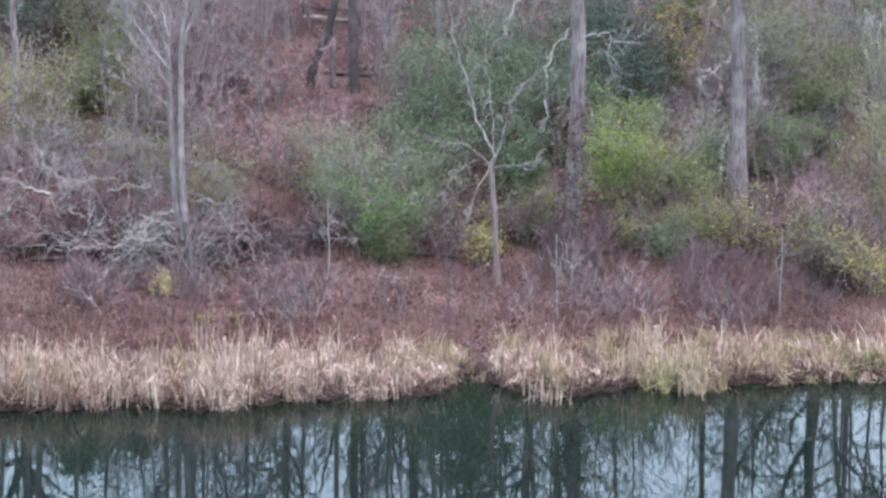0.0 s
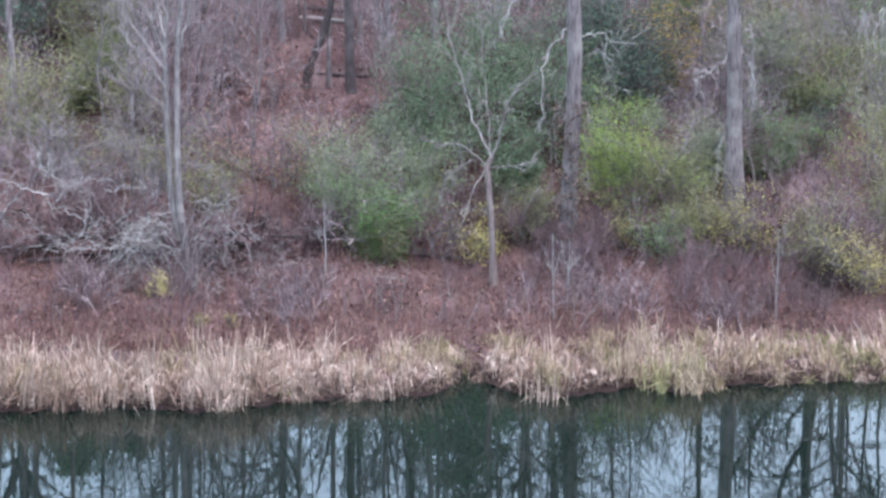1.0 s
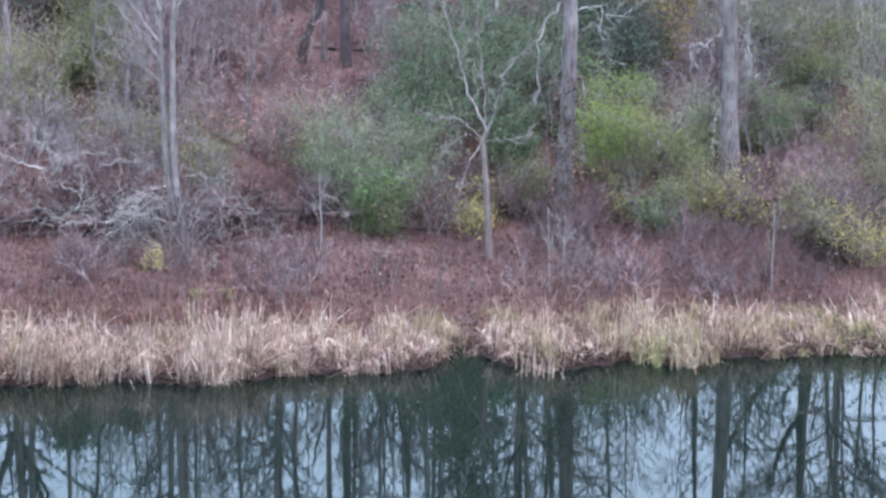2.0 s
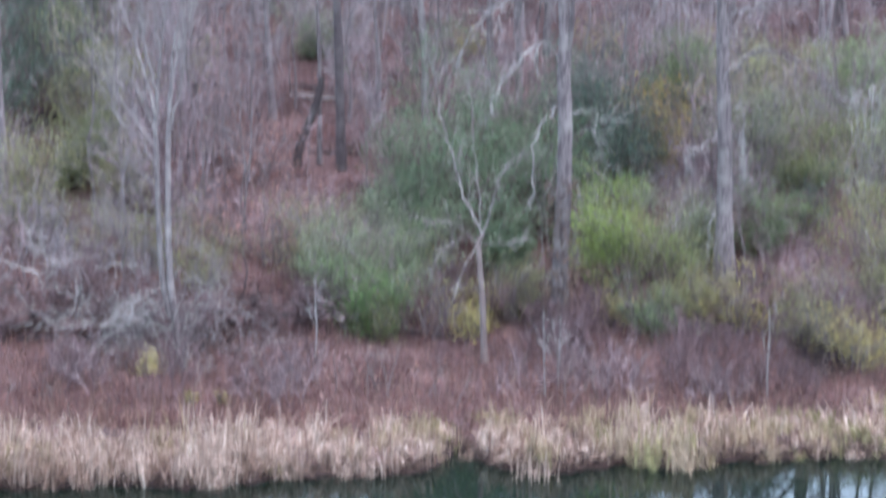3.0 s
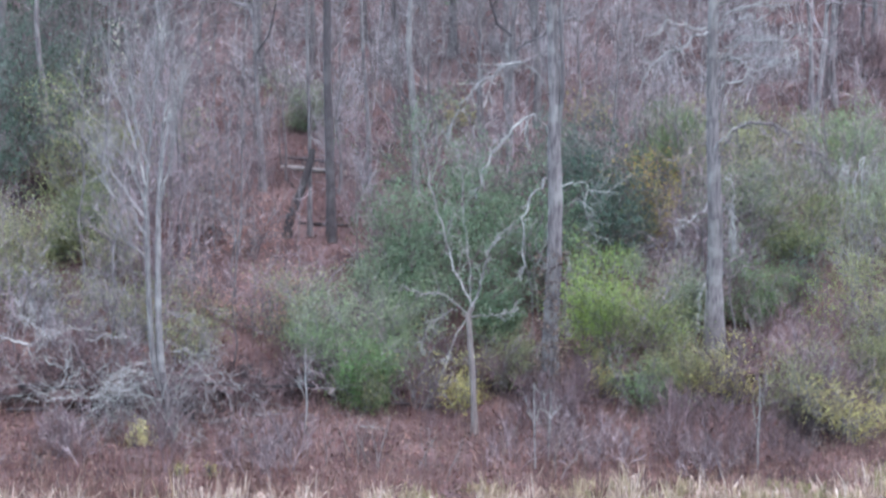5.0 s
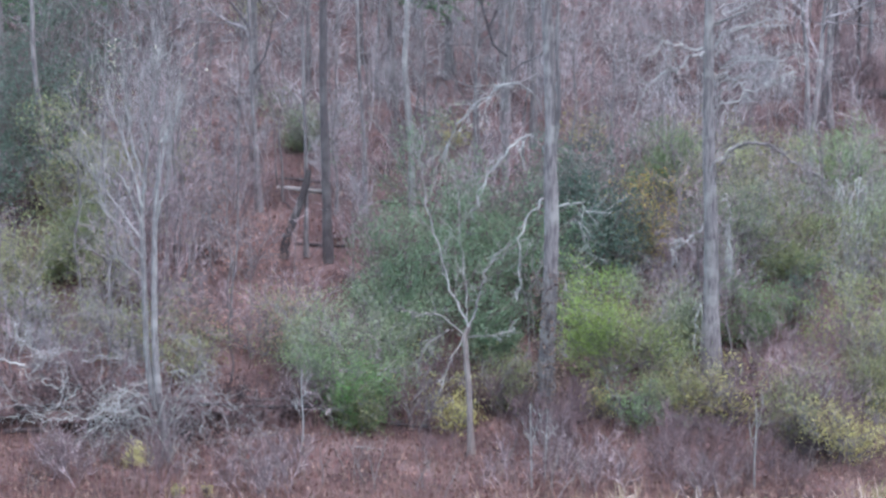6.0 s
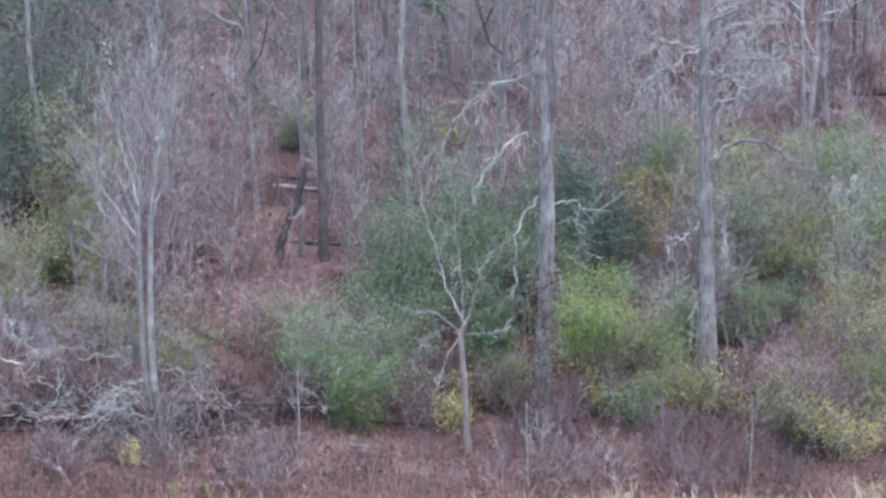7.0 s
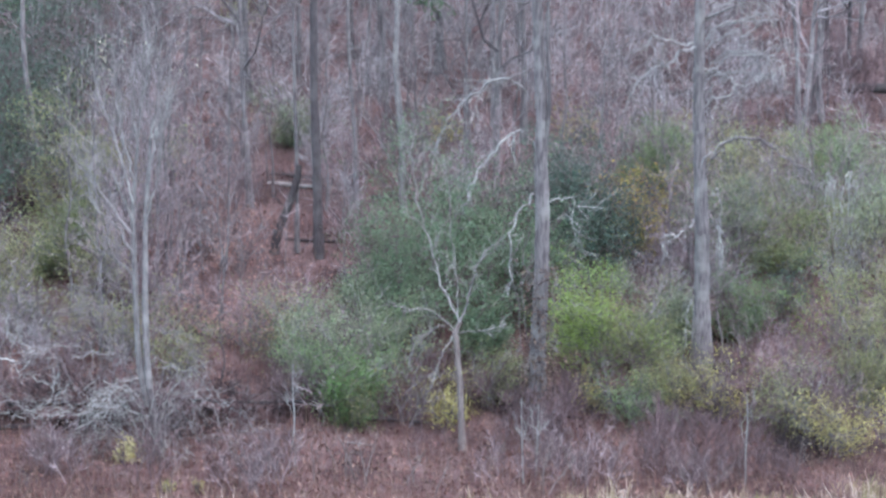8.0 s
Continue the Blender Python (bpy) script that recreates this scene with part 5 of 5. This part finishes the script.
for k, (x, y, r, height, forks, limbs, reach) in enumerate((
        (-21.2, 64, 0.46, 20, [(11.5, -1.6, 6.0, 0.26), (11.8, 1.5, 6.0, 0.22)], 9, 5.0), (-17.6, 66, 0.2, 18, [(8.0, 1.5, 4.0, 0.1)], 11, 5.0),
        (-12.8, 63, 0.32, 20, [(9.0, 1.8, 5.0, 0.14), (10.5, -2.2, 4.0, 0.12)], 11, 6.0), (-10.2, 65, 0.2, 19, [(8.5, 1.6, 4.0, 0.1)], 10, 5.5),
        (-8.0, 62, 0.22, 18, [(7.0, -1.8, 5.5, 0.13)], 12, 5.5), (-4.3, 64, 0.24, 19, [(6.5, -2.0, 6.0, 0.14), (6.8, 2.2, 6.0, 0.14), (7.5, -0.8, 6.0, 0.1)], 13, 6.0),
        (-1.6, 66, 0.2, 19, [(7.5, 1.2, 6.0, 0.1), (8.0, -1.6, 5.0, 0.1)], 11, 5.0), (4.4, 64, 0.3, 20, [], 7, 4.5), (5.5, 66, 0.22, 20, [(9.0, 1.2, 5.0, 0.1)], 7, 4.5),
        (13.6, 68, 0.26, 20, [(8.0, -4.2, 1.6, 0.12), (9.5, -4.8, 1.0, 0.11), (10.6, -4.0, -0.4, 0.09)], 15, 7.5), (16.2, 67, 0.14, 19, [(8.5, 1.4, 4.0, 0.07), (9.0, -1.5, 3.5, 0.07)], 14, 6.0), (9.2, 69, 0.16, 20, [(9.0, 1.8, 4.0, 0.08), (9.6, -2.0, 3.0, 0.08)], 14, 6.0), (18.9, 64, 0.38, 21, [(6.6, -4.0, 6.4, 0.22), (10.5, -1.6, 4.0, 0.2)], 12, 5.5), (20.6, 63, 0.17, 19, [(9.5, 1.3, 4.0, 0.08)], 9, 4.0))):
    great_tree(x, y, r, height, forks, 300 + k, limbs, reach)


def evergreen_tree(rng, height, first, wide, label):
    """A dense evergreen at the origin: bare stem, then drooping sprays that shorten to the top."""
    e = new("evergreen_tree")
    tagged(e, label, "evergreen tree", "evergreens on the brow")
    trunk_part(e, [(0, 0, -0.1), (0.1, 0, height * 0.5), (0.05, 0, height)], 0.2, 0.03, GREY_BARK)
    spots = []
    for k in range(46):
        s = rng.random() ** 0.8
        z, a = height * (first + (1 - first) * s), rng.uniform(0, math.tau)
        n = wide * (1.05 - 0.8 * s) * rng.uniform(0.5, 1.15)
        tip = Vector((math.cos(a) * n, math.sin(a) * n, z - 0.18 * n))
        limb_part(e, rng, [(0.08, 0, z - 0.3), tuple(tip * 0.5 + Vector((0.04, 0, z * 0.5))), tuple(tip)], 0.03, 0.01, DARK_BARK, 0, 0.5, (2,), split=False)
        for j in range(4):
            spots.append((Vector((0.05, 0, z)).lerp(tip, rng.uniform(0.3, 1.0)), None))
    part("foliage", *add_leaves(rng, spots, 0.26, 14, 0.3), LEAF_DARK, e)
    return e


E = random.Random(140)
firs = [evergreen_tree(random.Random(141 + k), h, first, wide, "tall dark evergreen tree on the brow of the hill") for k, (h, first, wide) in enumerate(((8.0, 0.36, 2.8), (6.2, 0.4, 3.0), (16.0, 0.25, 2.6)))]
for fir, places in zip(firs, ([(-15.9, 43.0), (1.5, 46.0), (10.2, 63.0)], [(-13.4, 47.5), (8.6, 66.0)], [(0.6, 63.0), (2.4, 66.0)])):
    put_copies(fir, places, E, 0.9, 1.1)

# thin upright dead stems behind the reeds
D = random.Random(95)
for x, y, h, lean in ((3.6, 6.3, 2.8, -0.02), (4.0, 6.8, 2.5, 0.04), (4.1, 7.2, 2.0, -0.1), (10.6, 6.4, 3.0, 0.0), (-3.75, 9.0, 2.9, 0.02), (-5.2, 5.6, 1.7, -0.2), (-4.3, 6.0, 1.4, -0.1), (-1.4, 6.6, 1.8, 0.25), (-2.2, 7.4, 1.3, -0.4), (4.3, 5.2, 1.5, 0.7)) + tuple((D.uniform(-13.5, 13.5), D.uniform(4.8, 8.4), D.uniform(0.7, 1.8), D.gauss(0, 0.3)) for k in range(32)):
    tall, wood = h > 2.3, LICHEN_BARK if h > 2.3 else DEAD_WOOD
    e = thing("dead_stem", x, y, "tall thin pale dead sapling behind the reeds" if tall else "thin pale dead stem standing behind the reeds", "dead stem", "dead stems")
    trunk_part(e, [(0, 0, 0), (lean * h * 0.3 + D.gauss(0, 0.03), 0.05, h * 0.33), (lean * h * 0.7 + D.gauss(0, 0.04), 0.03, h * 0.7), (lean * h, 0, h)], 0.014 + 0.006 * h, 0.011, wood, "stem", 5, 1.0)
    for side in (-1, 1) if tall else (1,):
        low = h * D.uniform(0.4, 0.62)
        limb_part(e, D, [(lean * low, 0, low), (lean * low + side * 0.14, -0.1, low + h * 0.18), (lean * low + side * 0.2, -0.1, low + h * 0.4)], 0.011, 0.007, wood, 3, 0.4, (2,), 0.1, 3, 0.6, "branch")

# ---- reeds along the shore ----


def blade(rng, v, f, px, py, pz, h, lean, a, sway, way, broken):
    """A dry folded reed blade; the broken ones hang over from part of their height."""
    bx, by = math.cos(a) * lean + math.cos(way) * sway * h, math.sin(a) * lean - 0.05 * h
    top = math.sqrt(max(0.05, h * h - lean * lean))
    w, t = rng.uniform(0.006, 0.021), rng.uniform(-0.6, 0.6)
    wx, wy = math.cos(t) * w, math.sin(t) * w
    i = len(v)
    for s in (0, 0.6, 1.0):
        z, ex, ey = top * s, 0.0, 0.0
        if broken and s == 1.0:
            z, ex, ey = top * rng.uniform(0.3, 0.65), rng.gauss(0, 0.3), rng.gauss(-0.1, 0.15)
        k = 1.0 if s < 0.8 else 0.3
        cx, cy = px + bx * s * s + ex, py + by * s * s + ey
        v += [(cx - wx * k, cy - wy * k, pz + z), (cx + wy * 0.35 * k, cy - abs(wx) * 0.35 * k, pz + z), (cx + wx * k, cy + wy * k, pz + z)]
    for j in range(2):
        b = i + 3 * j
        f += [(b, b + 1, b + 4, b + 3), (b + 1, b + 2, b + 5, b + 4)]


def foot(x, y):
    return max(-0.12, float(land(x, y))) - 0.04


def reed_bed(rng):
    pools = {m: ([], []) for m in (REED, REED_OLIVE, REED_TAN, REED_GREEN, REED_ROT)}
    x = -17.5
    while x < 18.5:
        back, inlet = float(shore(x)), math.exp(-((x - 0.9) / 0.8) ** 2)
        tall = float(np.interp(x, (-14, -10, -6, -4.5, -1, 0.2, 2, 4, 6, 8, 9.5, 12, 16), (1.75, 1.75, 1.8, 1.4, 1.35, 1.0, 1.3, 1.25, 1.3, 1.45, 1.1, 1.1, 1.2)))
        for d in (0.2, 0.75, 1.4, 2.05, 2.9, 3.5):
            if rng.random() < inlet * 0.8 or (d > 2.5 and rng.random() < 0.5) or rng.random() < (0.26 if d < 0.4 else 0.2) + 0.3 * (x > 0) * max(0.0, math.sin(3.1 * x + 1.7 * d)):
                continue
            m = rng.choice((REED, REED, REED, REED_OLIVE, REED_OLIVE, REED_OLIVE, REED_TAN, REED_GREEN, REED_GREEN) if x > 0 else (REED, REED, REED, REED, REED, REED_TAN, REED_TAN, REED_OLIVE))
            cx, cy = x + rng.gauss(0, 0.2), back + d + 0.35 * math.sin(2.3 * x) * math.sin(0.9 * x + 1) + rng.gauss(0, 0.22)
            h0 = tall * rng.uniform(0.42, 1.2) * (0.75 if m is REED_GREEN else 1.0) * (1 - 0.3 * inlet) * (0.85 if d < 0.4 else 0.6 if d > 3.2 else 1.0)
            sway, way = abs(rng.gauss(0, 0.2)), rng.uniform(0, math.tau)
            for k in range(rng.randint(34, 62)):
                wide = 0.15 if d < 1.0 else 0.24
                px, py, h = cx + rng.gauss(0, wide), cy + rng.gauss(0, 0.22), h0 * rng.uniform(0.45, 1.05)
                lean = h * rng.uniform(0.5, 0.95) if rng.random() < (0.26 if d < 1.0 else 0.42) else abs(rng.gauss(0, 0.24)) * h
                blade(rng, *pools[m], px, py, foot(px, py), h, lean, rng.uniform(0, math.tau), sway, way, rng.random() < 0.66)
        # brown leaves at the reeds' feet; their dark tone also stands in for shade
        for k in range(50):
            px = x + rng.uniform(-0.25, 0.25)
            py = float(shore(px)) + rng.uniform(-0.08, 0.4)
            h = rng.uniform(0.12, 0.42) if rng.random() < 0.6 else rng.uniform(0.4, 0.8)
            blade(rng, *pools[REED_ROT], px, py, foot(px, py), h, h * rng.uniform(0.3, 0.95), rng.uniform(0, math.tau), 0.1, rng.uniform(0, math.tau), rng.random() < 0.4)
        for k in range(0 if inlet > 0.02 else 5):
            px = x + rng.uniform(-0.25, 0.25)
            py = float(shore(px)) + rng.uniform(0.0, 0.4)
            h = rng.uniform(0.5, 1.1)
            blade(rng, *pools[REED], px, py, foot(px, py) + 0.12, h, h * 0.97, rng.uniform(3.0, 6.4), 0.0, 0.0, False)
        x += 0.42
    for m, name, lab in ((REED_ROT, "reed_litter", "brown rotting reed leaves on the muddy edge"), (REED, "reed_bed", "pale dry tan cattail reeds along the water's edge"), (REED_OLIVE, "reed_bed", "yellowish dry cattail reeds with green at the foot"), (REED_TAN, "reed_bed", "brownish tan dry cattail reeds among paler ones"), (REED_GREEN, "reed_bed", "low greenish cattail reeds among dry ones")):
        tagged(part(name, *pools[m], m), lab, "reeds", kind="stuff")


def reed_tuft(rng, x, y, height, material, label, count=40, wide=0.25):
    """A tuft that juts out over the water, blade by blade."""
    e = new("reed_tuft")
    e.location = (x, y, foot(x, y))
    tagged(e, label, "reeds", "tufts of reeds")
    for k in range(count):
        v, f = [], []
        h = height * rng.uniform(0.55, 1.1)
        lean = h * rng.uniform(0.45, 0.9) if rng.random() < 0.25 else abs(rng.gauss(0, 0.2)) * h
        blade(rng, v, f, rng.gauss(0, wide), rng.gauss(0, wide), 0.0, h, lean, rng.uniform(0, math.tau), 0.1, 1.0, rng.random() < 0.5)
        part("blade", v, f, material, e)


W = random.Random(120)
reed_bed(W)
for x, y, h, m, lab in ((-7.1, -1.7, 1.6, REED, "tall pale dry reed tuft jutting into the water"), (-6.4, -1.7, 1.8, REED, "tall pale dry reed tuft jutting into the water"),
                        (-11.8, -1.7, 1.7, REED, "pale dry reed tuft at the water's edge"), (-9.7, -1.4, 1.5, REED, "pale dry reed tuft at the water's edge"),
                        (-4.1, -0.8, 1.2, REED, "low bent reed tuft at the water's edge"), (2.7, -0.9, 1.15, REED, "pale drooping reed tuft standing in the water"),
                        (3.4, -1.0, 1.2, REED, "pale drooping reed tuft standing in the water"), 
                        (6.9, 0.9, 1.6, REED_OLIVE, "tall yellowish reed tuft rising from the reed bed"), (5.4, 0.8, 1.5, REED_OLIVE, "tall yellowish reed tuft rising from the reed bed"), (-8.6, -0.6, 1.8, REED, "tall pale reed tuft rising from the reed bed"), (-6.0, -0.5, 1.8, REED, "tall pale reed tuft rising from the reed bed"),
                        (6.4, 0.2, 1.7, REED_GREEN, "yellow-green reed tuft at the water's edge"),
                        (7.6, -0.1, 1.6, REED_OLIVE, "yellow-green reed tuft at the water's edge"), (6.0, 1.6, 1.6, REED, "tall pale reed tuft rising from the reed bed"),
                        (-13.0, -1.3, 1.8, REED, "pale dry reed tuft at the water's edge")):
    reed_tuft(W, x, y, h, m, lab, *((15, 0.3) if "standing in the water" in lab else (40, 0.25)))

# ---- dead leaves on the ground ----


def dead_leaves(count):
    rng = np.random.default_rng(7)
    y = 3.0 + 54 * rng.random(count) ** 1.35
    x = (rng.random(count) * 2 - 1) * 16.2 * (y + 88.4) / 100 + 0.8
    z = land(x, y) + 0.015 + 0.03 * rng.random(count)
    a = rng.random(count) * math.tau
    s = 0.035 + 0.045 * rng.random(count)
    tx, ty = rng.normal(0, 0.5, count), rng.normal(0, 0.5, count)
    c = np.stack([x, y, z], 1)
    u = np.stack([np.cos(a), np.sin(a), tx], 1) * s[:, None]
    w = np.stack([-np.sin(a), np.cos(a), ty], 1) * s[:, None] * 0.6
    lift = np.array([0, 0, 0.02])
    v = np.stack([c - u, c + w + lift, c + u, c - w + lift], 1).reshape(-1, 3)
    i = np.arange(count) * 4
    f = np.concatenate([np.stack([i, i + 1, i + 2], 1), np.stack([i, i + 2, i + 3], 1)])
    ob = part("dead_leaves", v.tolist(), f.tolist(), LITTER)
    tagged(ob, "reddish brown dead leaves strewn over the slope", "dead leaves", kind="stuff")


dead_leaves(58000)


def undergrowth(count):
    """Thin dead stalks and seedlings standing among the leaves."""
    rng = np.random.default_rng(17)
    y = 3.0 + 40 * rng.random(count) ** 1.6
    x = (rng.random(count) * 2 - 1) * 16.2 * (y + 88.4) / 100 + 0.8
    d = y - shore(x)
    keep = d > 2.4
    x, y = x[keep], y[keep]
    n = len(x)
    h, a = 0.25 + 0.65 * rng.random(n) ** 1.5, rng.random(n) * math.tau
    lean = np.abs(rng.normal(0, 0.45, n)) * h
    c = np.stack([x, y, land(x, y) - 0.02], 1)
    t = c + np.stack([np.cos(a) * lean, np.sin(a) * lean, h], 1)
    r = 0.006 + 0.006 * rng.random(n)
    v = np.zeros((n, 4, 3))
    for k in range(3):
        v[:, k] = c + np.stack([np.cos(k * 2.1) * r, np.sin(k * 2.1) * r, 0 * r], 1)
    v[:, 3] = t
    i = np.arange(n) * 4
    f = np.concatenate([np.stack([i, i + 1, i + 3], 1), np.stack([i + 1, i + 2, i + 3], 1), np.stack([i + 2, i, i + 3], 1)])
    ob = part("undergrowth", v.reshape(-1, 3).tolist(), f.tolist(), STALK)
    tagged(ob, "thin mauve and straw-coloured dead stalks among the leaves", "dead stalks", kind="stuff")


undergrowth(34000)
